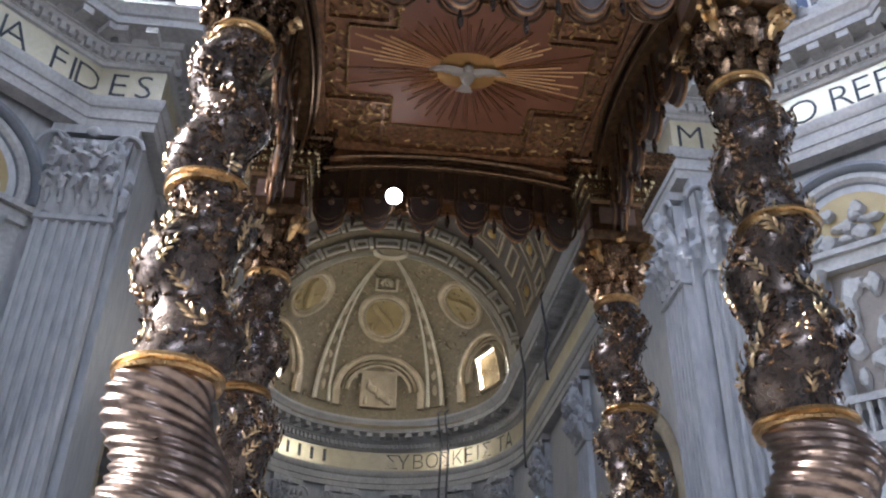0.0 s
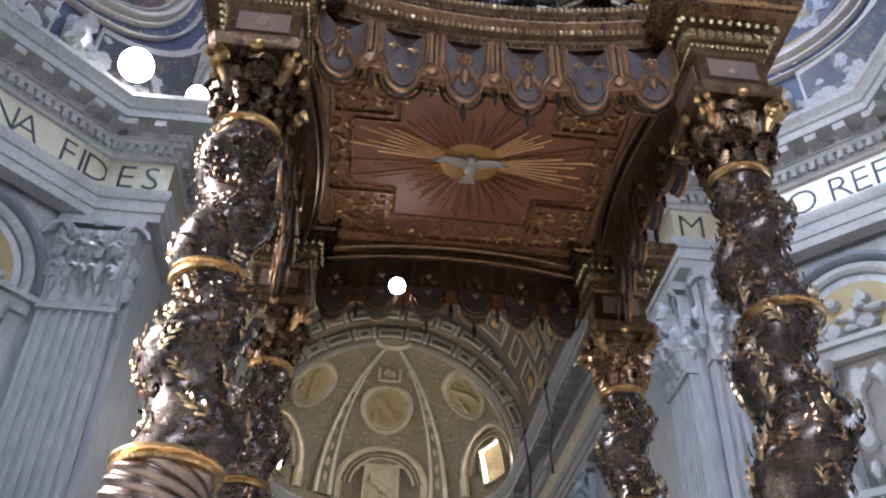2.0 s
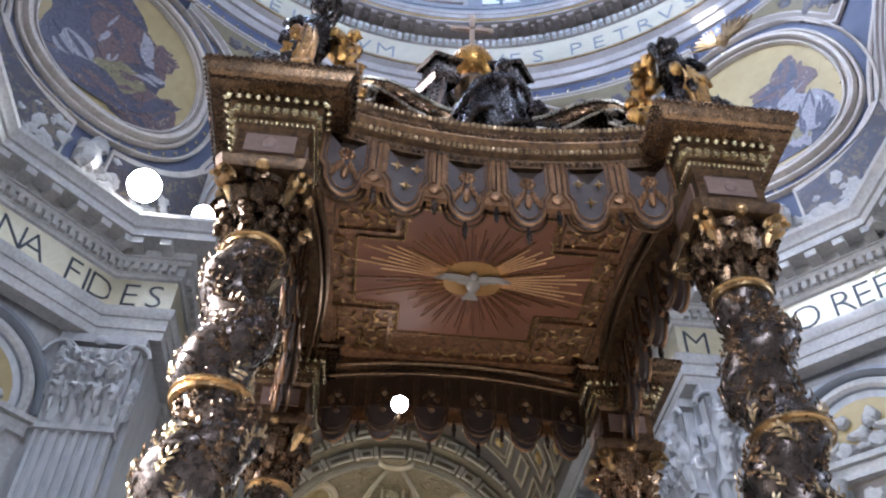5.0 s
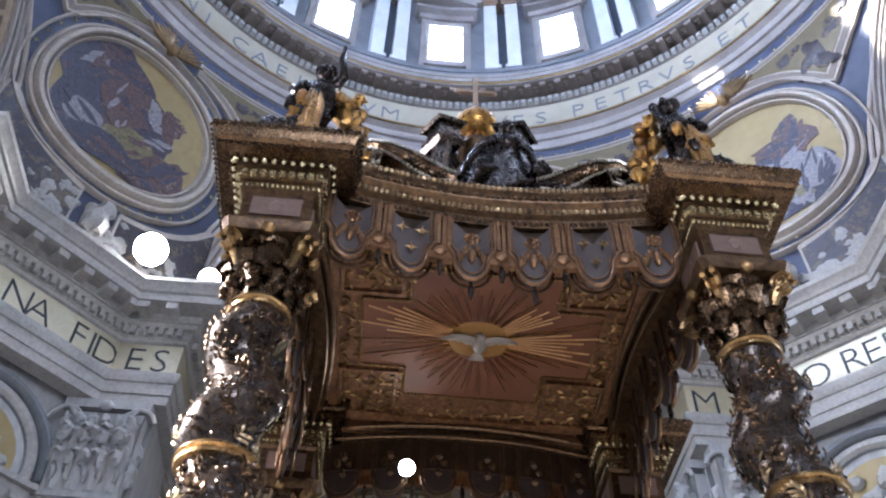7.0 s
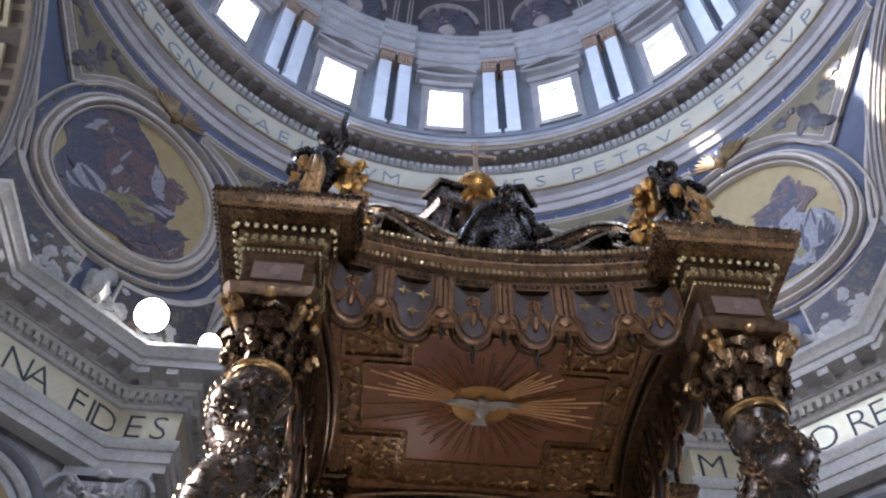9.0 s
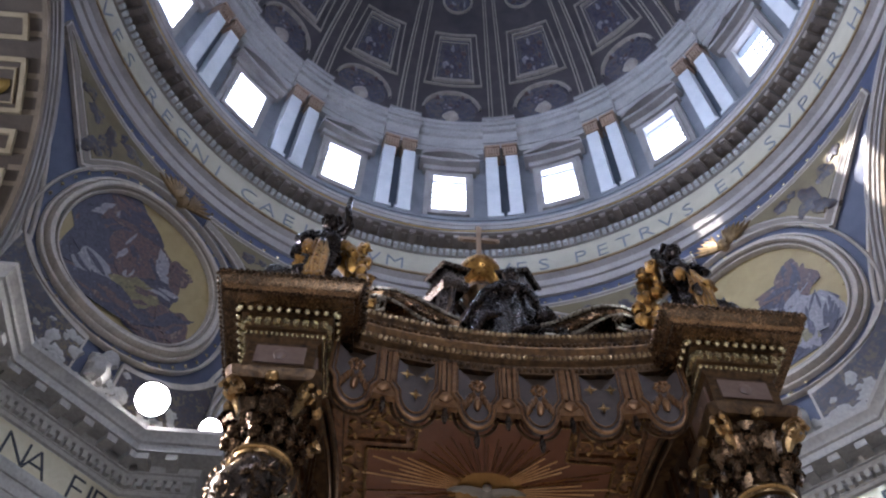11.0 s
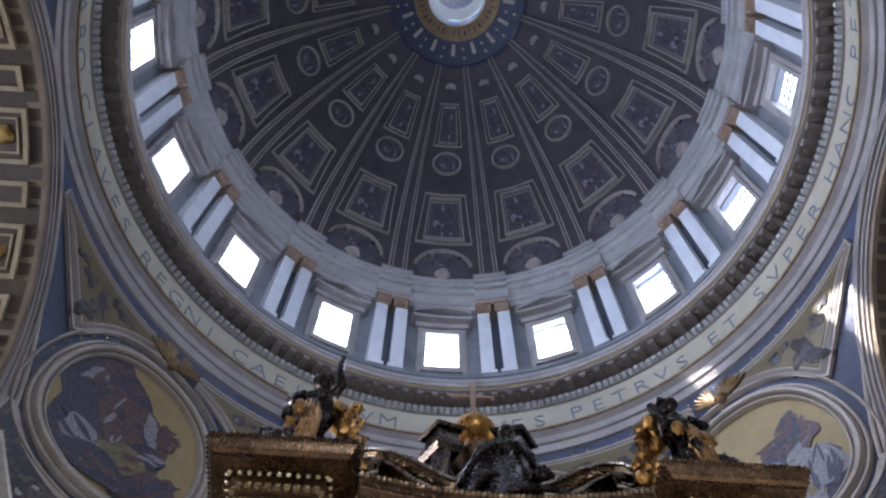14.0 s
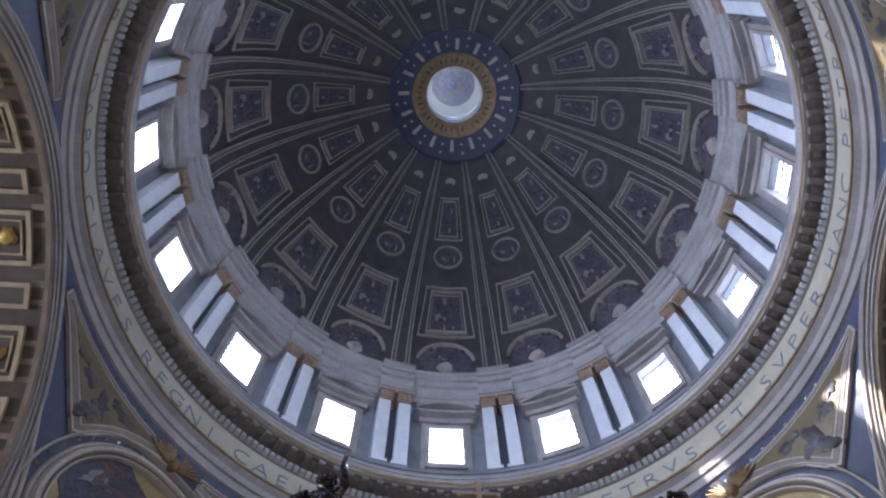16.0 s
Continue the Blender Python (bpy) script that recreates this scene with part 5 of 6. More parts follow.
for z in RINGS:
    rg_ = Mesh()
    c, r = column_axis(z), column_radius(z)
    rg_.lathe([(r - 0.05, z - 0.1), (r + 0.06, z - 0.09), (r + 0.08, z - 0.04), (r + 0.04, z - 0.01), (r + 0.1, z + 0.03), (r + 0.08, z + 0.09), (r - 0.05, z + 0.1)], 40, centre=c[:2])
    part("collar", rg_, GILT, column, "gilded collar ring", smooth=50)

leaf = Mesh()
for rowz in ((0.0, 0.012, 0.0), (0.25, 0.05, 0.045), (0.55, 0.062, 0.075), (0.82, 0.035, 0.06), (1.0, 0.002, 0.03)):
    t, w, lift = rowz
    leaf.v += [(-w * 0.62, t * 0.23, lift * 0.45), (0, t * 0.23, lift * 0.85), (w * 0.62, t * 0.23, lift * 0.45)]
for i in range(4):
    for j in range(2):
        leaf.face((3 * i + j, 3 * i + j + 1, 3 * i + j + 4, 3 * i + j + 3))
leaf_gilt, leaf_dark = leaf.data("leaf", LEAF_GILT, 60), leaf.data("leaf", BRONZE_LEAF, 60)


def on_column(u, v, spin, lift=0.02):
    p, n = column_map(u, v)
    side = Vector((-n.y, n.x, 0))
    upv = Vector((0, 0, 1))
    m = Matrix((side, upv, n)).transposed().to_4x4()
    return Matrix.Translation(p + n * lift) @ m @ Matrix.Rotation(spin, 4, "Z")


rng = random.Random(21)
fol = Mesh()
count = 0
for spray in range(78):
    v0, u0 = 6.75 + 5.7 * (spray + rng.random()) / 78, 137.5 * spray + rng.uniform(-25, 25)
    lean_ = rng.uniform(-0.9, 0.9)
    gilded = rng.random() < 0.62
    size = rng.uniform(0.75, 1.25)
    for i in range(7):
        t = (i // 2) * 0.12 * size * rng.uniform(0.8, 1.2)
        v = v0 + t * math.cos(lean_)
        if any(abs(v - z) < 0.14 for z in RINGS) or v > 12.6:
            continue
        u = u0 + math.degrees(t * math.sin(lean_) / column_radius(v))
        m = on_column(u, v, -lean_ + (0.0 if i == 6 else 0.55 if i % 2 else -0.55) + rng.uniform(-0.35, 0.35)) @ Matrix.Rotation(rng.uniform(0.0, 0.14), 4, "X") @ Matrix.Scale(size * rng.uniform(0.7, 0.95), 4)
        if count < 290:
            ob = part("leaf", leaf_gilt if gilded else leaf_dark, None, column)
            ob.matrix_local = m
            count += 1
        else:
            base = len(fol.v)
            fol.v += [tuple(m @ Vector(p)) for p in leaf.v]
            for fc in leaf.f:
                fol.face([base + k for k in fc])
for i in range(560):
    v, u = rng.uniform(6.6, 12.6), rng.uniform(0, 360)
    if any(abs(v - z) < 0.16 for z in RINGS):
        continue
    m = on_column(u, v, rng.uniform(0, 6.28), 0.0) @ Matrix.Rotation(rng.uniform(0.0, 0.14), 4, "X") @ Matrix.Scale(rng.uniform(0.5, 0.95), 4)
    base = len(fol.v)
    fol.v += [tuple(m @ Vector(p)) for p in leaf.v]
    for fc in leaf.f:
        fol.face([base + k for k in fc])
tagged(part("foliage", fol, BRONZE_LEAF, column, "worn bronze vine foliage", 60), kind="stuff")

cp, cv = Mesh(), Mesh()
cp.lathe([(0.47, 13.1), (0.5, 13.5), (0.6, 13.95), (0.72, 14.2)], 28)
for row, (z0, h, cnt, ph) in enumerate(((13.12, 0.55, 8, 0), (13.4, 0.6, 8, 22.5))):
    for i in range(cnt):
        a = 45 * i + ph
        rows = []
        for t in (0, 0.3, 0.6, 0.85, 1.0):
            out = 0.5 + 0.1 * row + 0.05 + 0.24 * t ** 2.5
            w = 11 + 9 * math.sin(t * 2.7)
            zz = z0 + h * t - (0.1 if t == 1.0 else 0)
            rows.append([polar(out - 0.05, a - w, zz), polar(out, a - w * 0.5, zz + 0.02), polar(out + 0.05, a, zz), polar(out, a + w * 0.5, zz + 0.02), polar(out - 0.05, a + w, zz)])
        cp.grid(rows)
for i in range(40):
    a, z = rng.uniform(0, 360), rng.uniform(13.3, 14.15)
    cp.ball(polar(0.62 + 0.15 * (z - 13.3), a, z), 0.12, 0.12, 0.1, wob=0.6, seed=i, n=7, m=5)
for i in range(4):
    a = 45 + 90 * i
    vm = Mesh()
    for s in (-1, 1):
        path = []
        for k in range(20):
            b = k / 19 * 4.2 * math.pi
            r = 0.24 * (1 - k / 22)
            path.append(polar(0.93 + r * math.cos(b) * 0.9, a + s * 5, 14.02 + r * math.sin(b)))
        vm.tube(path, [0.055 * (1 - k / 40) for k in range(20)], 6)
    vm.tube([polar(0.6, a, 13.55), polar(0.75, a, 13.85), polar(0.95, a, 14.05)], [0.06, 0.12, 0.1], 7)
    part("volute", vm, GILT, column, "gilded corner volute")
    vr = Mesh()
    vr.ball(polar(0.78, 45 + a, 14.28), 0.14, 0.14, 0.12, wob=0.4)
    part("rosette", vr, GILT, column)
ab = []
for z, g in ((14.22, 0.0), (14.3, 0.05), (14.46, 0.08)):
    ab.append([polar((0.80 + g) * (1 + 0.34 * (abs(k) / 3) ** 2.2), 90 * i + k * 13.6, z) for i in range(4) for k in range(-3, 4)])
cv.grid(ab, True)
cv.grid([ab[-1], [Vector((0, 0, 14.46))] * len(ab[-1])], True)
cv.grid([ab[0], [Vector((0, 0, 14.22))] * len(ab[0])], True)
capital = part("capital", cp, BRONZE_LEAF, column, "dark bronze Corinthian capital with acanthus leaves")
part("abacus", cv, GILT_BROWN, column, "gilt abacus mottled with painted glints")


def square_loft(me, steps, slot=0):
    me.grid([[(x * h, y * h, z) for x, y in ((-1, -1), (1, -1), (1, 1), (-1, 1))] for h, z in steps], True, slot)


eb, ec, bd, pk = Mesh(), Mesh(), Mesh(), Mesh()
square_loft(eb, [(0.60, 14.46), (0.72, 14.47), (0.72, 14.62), (0.66, 14.66), (0.66, 15.42), (0.74, 15.48), (0.74, 15.68), (0.80, 15.7), (0.80, 15.98), (0.90, 16.0), (0.90, 16.12)])
square_loft(ec, [(0.90, 16.12), (1.28, 16.14), (1.28, 16.26), (1.36, 16.3), (1.38, 16.4), (1.46, 16.52), (1.46, 16.66), (0.02, 16.7)])
for i in range(4):
    a = math.pi / 2 * i
    rot = Matrix.Rotation(a, 4, "Z")
    for k in range(11):
        bd.ball(rot @ Vector((-0.93 + 0.186 * k, -0.98, 16.06)), 0.06, 0.06, 0.065, n=8, m=6)
    for k in range(9):
        p = rot @ Vector((-0.74 + 0.185 * k, -0.84, 15.84))
        bd.box(p, 0.12, 0.1, 0.16, a)
    for k in range(16):
        bd.ball(rot @ Vector((-0.74 + 0.0987 * k, -0.76, 15.58)), 0.035, 0.035, 0.05, n=6, m=4)
    for k in range(24):
        ec.ball(rot @ Vector((-1.38 + 0.12 * k, -1.47, 16.6)), 0.055, 0.04, 0.07, wob=0.4, seed=k, n=6, m=4)
    pk.box(rot @ Vector((0, -0.67, 15.05)), 0.95, 0.05, 0.5, a)
    pk.ball(rot @ Vector((0, -0.7, 15.05)), 0.13, 0.04, 0.15, wob=0.2, turn=rot.to_3x3())
part("entablature_block", eb, GILT_BROWN, column, "dark brown bronze entablature block")
part("block_cornice", ec, BRONZE_LEAF, column, "carved gilt cornice of the block")
tagged(part("beading", bd, PEARL, column, "shining gilt beads and dentils"), kind="stuff")
part("plaque", pk, mat("pale_rose_plaque", (0.2, 0.125, 0.098), (0.33, 0.225, 0.18), 0.4), column, "pale rose plaque on the block")
CORNERS = [(-4.44, -4.06), (4.44, -4.06), (4.44, 4.06), (-4.44, 4.06)]
for i, ((x, y), spin) in enumerate(zip(CORNERS, (76, 258, 227, 120))):
    m = pose(x, y, 0, 0, 0, spin)
    if i == 0:
        col = column
        column.matrix_basis = m
    else:
        col = copy_thing(column, m)
    # the blocks stand square to the building while the shafts are turned
    for ch in col.children:
        if ch.name.split(".")[0] in ("entablature_block", "block_cornice", "beading", "plaque", "pedestal", "volute", "abacus", "rosette"):
            ch.matrix_basis = Matrix.Rotation(radians(-spin), 4, "Z")
        elif ch.name.split(".")[0] == "capital":
            ch.matrix_basis = Matrix.Translation((0, 0, 14.22)) @ Matrix.Scale(1.28, 4, (0, 0, 1)) @ Matrix.Translation((0, 0, -14.22))


# canopy sides: curved cornice, hanging valance of plates
HL = 3.55


def side_map(off):
    """u along a side of the canopy from its middle, v the height; the side bows inwards."""
    def mp(u, v):
        y = -4.25 + 0.48 * (1 - (u / HL) ** 2) - off
        n = Vector((2 * 0.48 * u / HL ** 2 * -1, -1, 0)).normalized()
        return Vector((u, y, v)), n
    return mp


s0 = side_map(0.0)
be, bg = Mesh(), Mesh()
prof = [(0.5, 16.2), (0.0, 16.2), (-0.03, 16.42), (-0.16, 16.46), (-0.18, 16.62), (-0.3, 16.68), (-0.34, 16.8), (-0.42, 16.86), (-0.44, 17.0), (0.5, 17.02), (0.5, 16.2)]
be.sweep(prof, [s0(-HL + 2 * HL * i / 24, 0)[0][:2] for i in range(25)])
for i in range(60):
    u = -HL + 2 * HL * (i + 0.5) / 60
    for zz, oo, a_, b_ in ((16.93, 0.43, 0.05, 0.06), (16.76, 0.34, 0.06, 0.05), (16.54, 0.17, 0.05, 0.07), (16.32, 0.02, 0.055, 0.08)):
        p, n = s0(u, zz)
        (bg if oo > 0.4 or 0.1 < oo < 0.2 else be).ball(p + n * oo, a_, 0.045, b_, wob=0.6, seed=i, n=6, m=4)
bg_data = bg.data("cornice_ornament", LEAF_GILT)
be_data = be.data("side_cornice", GILT_BROWN)
pleats = []
for u0 in (-2.62, -1.4, -0.17, 1.06, 2.28):
    bk = Mesh()
    for k in range(4):
        u = u0 + 0.11 * k
        bk.slab(s0, u - 0.035, u + 0.035, 15.3, 16.22, 0.09 + 0.03 * (k % 2))
    bk.slab(s0, u0 - 0.08, u0 + 0.42, 14.9, 15.33, 0.08, 2, 1)
    bk.ball(s0(u0 + 0.17, 15.12)[0] + Vector((0, -0.1, 0)), 0.14, 0.06, 0.13, wob=0.5)
    pleats.append(bk.data("pleat", COPPER))
bw = Mesh()
bw.slab(side_map(-0.12), -HL, HL, 15.3, 16.25, 0.0, 16, 2, -0.06)
bw_data = bw.data("valance_backing", CLOTH)


def plate_parts(c, kind):
    """One hanging plate: field, rolled gilt rim and its device."""
    fld, rim, dev = Mesh(), Mesh(), Mesh()
    half, z1, z0 = 0.48, 16.2, 14.4
    mp = side_map(0.03)

    def outline(t):
        # straight sides, a hollow shoulder, then a rounded tongue
        if t > 0.5:
            u, z = outline(1 - t)
            return -u, z
        if t < 0.22:
            return -half, z1 - (z1 - z0) * 0.5 * t / 0.22
        if t < 0.32:
            k = (t - 0.22) / 0.1
            return -half + 0.13 * (1 - math.cos(k * math.pi)) / 2, z1 - (z1 - z0) * (0.5 + 0.16 * k)
        k = (t - 0.32) / 0.18 * math.pi / 2
        return -(half - 0.13) * math.cos(k), z1 - (z1 - z0) * (0.66 + 0.34 * math.sin(k))
    out = [outline(i / 50) for i in range(51)]
    rows = []
    for k in range(5):
        f = 1 - k / 4
        rows.append([(lambda p, n: p + n * (0.05 + 0.09 * (1 - f * f)))(*mp(c + u * f, 15.5 + (z - 15.5) * f)) for u, z in out])
    fld.grid(rows)
    fld.grid([[mp(c + u, z)[0] for u, z in out], [mp(c + u, z)[0] + mp(c + u, z)[1] * -0.06 for u, z in out]])
    back_rows = [[mp(c + u * f, 15.5 + (z - 15.5) * f)[0] + mp(c, z)[1] * -0.06 for u, z in out] for f in (1, 0.5, 0.01)]
    fld.grid(back_rows)
    rim.tube([(lambda p, n: p + n * 0.06)(*mp(c + u, z)) for u, z in out], 0.042, 7)
    rim.tube([(lambda p, n: p + n * 0.09)(*mp(c + u * 0.82, 15.5 + (z - 15.5) * 0.88)) for u, z in out], 0.02, 5)
    if kind == "stars":
        dev = []
        for du, dz in ((-0.2, 0.2), (0.2, 0.18), (0.0, -0.35)):
            dev.append(Mesh())
            star(dev[-1], mp, c + du, 15.28 + dz, 0.14, 0.16, 0.2)
    else:
        for k in range(9):
            a = 2 * math.pi * k / 8
            p, n = mp(c + (0.12 * math.cos(a) if k < 8 else 0), 15.5 + (0.12 * math.sin(a) if k < 8 else 0))
            dev.ball(p + n * 0.13, 0.055, 0.06, 0.06, wob=0.5, seed=k, n=7, m=5)
        for s in (-1, 1):
            for k in range(4):
                p, n = mp(c + s * (0.08 + 0.055 * k), 15.22 - 0.1 * k)
                dev.ball(p + n * 0.13, 0.05, 0.05, 0.14, wob=0.4, seed=k, n=7, m=5)
        p, n = mp(c, 14.98)
        dev.ball(p + n * 0.14, 0.08, 0.07, 0.2, wob=0.3)
    return fld, rim, dev


PLATES = [(c, kind, [x.data(nm, mt, 50) if isinstance(x, Mesh) else [m_.data("star", GILT, 0) for m_ in x] for x, nm, mt in zip(plate_parts(c, kind), ("field", "rim", "device"), (SLATE, COPPER, COPPER))])
          for c, kind in ((-3.05, "bee"), (-1.85, "stars"), (-0.62, "bee"), (0.62, "bee"), (1.85, "stars"), (3.05, "bee"))]
INNER = {}
for c, kind, _ in PLATES:
    ir, mp = Mesh(), side_map(-0.2)
    for sc in (1.0, 0.8):
        path = []
        for k in range(25):
            a = math.pi * k / 24
            u = -0.44 * math.cos(a) * sc
            z = 16.15 if k in (0, 24) else 15.15 - 0.68 * sc * math.sin(a) ** 0.8
            path.append(mp(c + u, z)[0])
        ir.tube(path, 0.035 if sc == 1.0 else 0.018, 6)
    for du, dz in ((-0.14, 15.5), (0.14, 15.5), (0, 15.2), (0, 15.7)):
        ir.ball(mp(c + du, dz)[0], 0.09, 0.05, 0.13, wob=0.6, seed=du * 9, n=7, m=5)
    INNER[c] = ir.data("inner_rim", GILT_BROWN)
for i in range(4):
    side = part("canopy_side", be_data, None, bald, "curved carved gilt-brown canopy cornice")
    side.matrix_local = Matrix.Rotation(radians(90 * i), 4, "Z") @ Matrix.Translation((0, -0.0 if i % 2 == 0 else -0.3, 0))
    tagged(part("cornice_ornament", bg_data, None, side, "small gilt leaf ornaments on the cornice"), kind="stuff")
    for dt in pleats:
        part("pleat", dt, None, side, "gilt pleated strip")
    part("valance_backing", bw_data, None, side)
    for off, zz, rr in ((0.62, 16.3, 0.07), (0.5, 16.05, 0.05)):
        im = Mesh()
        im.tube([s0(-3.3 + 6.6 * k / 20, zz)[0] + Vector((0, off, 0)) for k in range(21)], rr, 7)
        part("inner_moulding", im, GILT_BROWN, side, "gilt moulding inside the canopy, mottled with painted glints")
    for c, kind, (d1, d2_, d3_) in PLATES:
        part("valance_plate", d1, None, side, "dark violet-brown hanging plate")
        part("plate_rim", d2_, None, side)
        for dt in d3_ if kind == "stars" else [d3_]:
            part("star" if kind == "stars" else "emblem", dt, None, side, "gilt star" if kind == "stars" else "worn gilt relief emblem")
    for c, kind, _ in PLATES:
        part("inner_rim", INNER[c], None, side, "gilt outline inside the valance, mottled with painted glints")
    for c, tz in [(c, 14.85) for c in (-2.45, -1.24, 0.0, 1.24, 2.45)] + [(c, 14.3) for c in (-0.62, 0.62)]:
        tas = Mesh()
        p, n = s0(c, tz)
        tas.tube([p + Vector((0, 0, 0.15)), p, p - Vector((0, 0, 0.16)), p - Vector((0, 0, 0.34))], [0.02, 0.05, 0.07, 0.03], 7)
        part("tassel", tas, BRONZE, side)

# ceiling under the canopy
ce = Mesh()
ce.box((0, 0, 16.62), 7.9, 7.3, 0.2)
ceil = part("canopy_ceiling", ce, CEIL_GILT, bald, "carved and gilt ceiling with a red cross-shaped field")
flat = lambda u, v: (Vector((u, v, 16.52)), Vector((0, 0, -1)))
rd = Mesh()
rd.slab(flat, -2.8, 2.8, -1.13, 1.13, 0.05, 4, 2)
for s in (-1, 1):
    rd.slab(flat, -1.7, 1.7, min(s * 1.13, s * 2.15), max(s * 1.13, s * 2.15), 0.05, 3, 1)
part("red_field", rd, RED, ceil, "red-brown painted cross field")
rp_ = Mesh()
cross = [(-2.8, -1.13), (-1.7, -1.13), (-1.7, -2.15), (1.7, -2.15), (1.7, -1.13), (2.8, -1.13), (2.8, 1.13), (1.7, 1.13), (1.7, 2.15), (-1.7, 2.15), (-1.7, 1.13), (-2.8, 1.13)]
for k, (a, b) in enumerate(zip(cross, cross[1:] + cross[:1])):
    a, b = Vector((*a, 16.45)), Vector((*b, 16.45))
    n_ = max(2, int((b - a).length / 0.09))
    for i in range(n_):
        rp_.ball(a.lerp(b, (i + 0.5) / n_), 0.045, 0.045, 0.04, n=6, m=4)
part("rope_border", rp_, GILT, ceil, "gilt beaded border")
mo_ = Mesh()
mo_.border(flat, -3.55, 3.55, -3.2, 3.2, 0.22, 0.22, 0.14, 6, 6)
mo_.border(flat, -3.9, 3.9, -3.6, 3.6, 0.16, 0.16, 0.3, 6, 6)
for sx in (-1, 1):
    for sy in (-1, 1):
        x0, x1 = sorted((sx * 1.85, sx * 3.3))
        y0, y1 = sorted((sy * 1.3, sy * 3.0))
        mo_.border(flat, x0, x1, y0, y1, 0.07, 0.07, 0.12, 2, 2)
part("moulding", mo_, CEIL_GILT, ceil)
rng = random.Random(12)
curls = []
for k in range(5):
    cw = Mesh()
    n_ = 9 + k
    cw.tube([Vector((0.028 * (i + 1.5) * math.cos(0.62 * i), 0.028 * (i + 1.5) * math.sin(0.62 * i), 0.0)) for i in range(n_)], [0.045 * (1 - 0.5 * i / n_) for i in range(n_)], 6)
    for i in range(4):
        cw.ball((0.3 * math.cos(1.6 * i + k), 0.3 * math.sin(1.6 * i + k), 0), 0.1, 0.045, 0.04, turn=Matrix.Rotation(1.6 * i + k + 0.6, 3, "Z"), n=7, m=5)
    curls.append(cw.data("carved_scroll", GILT))
for gx in range(11):
    for gy in range(10):
        x, y = -3.25 + 6.5 * gx / 10 + rng.uniform(-0.1, 0.1), -3.0 + 6.0 * gy / 9 + rng.uniform(-0.1, 0.1)
        if (abs(x) < 3.0 and abs(y) < 1.3) or (abs(x) < 1.9 and abs(y) < 2.35):
            continue
        part("carved_scroll", curls[(gx + gy * 3) % 5], None, ceil).matrix_basis = pose(x, y, 16.48, 0, 0, rng.uniform(0, 360))
for i in range(96):
    ry = Mesh()
    a = 2 * math.pi * i / 96
    deg = 3.75 * i
    # rays whose relief catches the light get the brighter colour
    lit_ray = deg < 12 or deg > 345 or 152 < deg < 178 or 26 < deg < 46
    if not lit_ray and i % 3 == 0:
        continue
    ln = (1.3 + 0.8 * ((i * 37) % 11) / 11) * (1.35 if abs(math.sin(a)) < 0.4 else 0.85)
    d = Vector((math.cos(a), -math.sin(a), 0))
    side_ = Vector((-d.y, d.x, 0))
    w = 0.026 if lit_ray else 0.012
    o = Vector((0, 0, 16.44))
    p0, p1 = o + d * 0.7, o + d * min(ln + 0.35, 2.05 / max(0.35, abs(math.sin(a))))
    base = len(ry.v)
    ry.v += [tuple(p0 - side_ * w * 0.6), tuple(p0 + side_ * w * 0.6), tuple(p1 + side_ * w), tuple(p1 - side_ * w), tuple(p0 - Vector((0, 0, 0.03))), tuple(p1 - Vector((0, 0, 0.03)))]
    for q3 in ((0, 4, 5, 3), (1, 2, 5, 4), (3, 5, 2), (0, 1, 4)):
        ry.face([base + k for k in q3])
    part("ray", ry, RAY if lit_ray else GILT, ceil, smooth=0)
ov = Mesh()
ov.disc(flat, 0, 0, 1.02, 0.68, 0.1, 36)
part("oval", ov, AMBER, ceil, "amber-gold round field")
dv = Mesh()
dz_ = 16.36
dv.ball((0.02, 0.05, dz_), 0.13, 0.3, 0.1)
dv.ball((0.0, -0.26, dz_ - 0.02), 0.08, 0.1, 0.08)
for s in (-1, 1):
    rows = []
    for i in range(9):
        t = i / 8
        x, yc = s * (0.08 + 0.6 * t), -0.08 - 0.13 * math.sin(t * 2.6) + 0.06 * t
        ch = 0.17 * (1 - t) ** 0.5 + 0.05
        rows.append([(x, yc - ch * 0.5, dz_), (x, yc, dz_ - 0.06), (x, yc + ch * 0.7, dz_ - 0.01), (x, yc + ch * 1.25 * (1 - 0.25 * (i % 2)), dz_ + 0.02)])
    dv.grid(rows)
dv.grid([[(-0.05, 0.3, dz_), (0.05, 0.3, dz_)], [(-0.16, 0.6, dz_ - 0.02), (0.16, 0.6, dz_ - 0.02)]])
dove = solid("dove_relief", dv, DOVE, "white dove relief with spread wings on a gold field", "relief", smooth=60)
dove.matrix_world = pose(0, BY, 0) @ Matrix.Translation((0, 0, 16.36)) @ Matrix.Diagonal((1.34, 1.0, 1, 1)) @ Matrix.Translation((0, 0, -16.36))

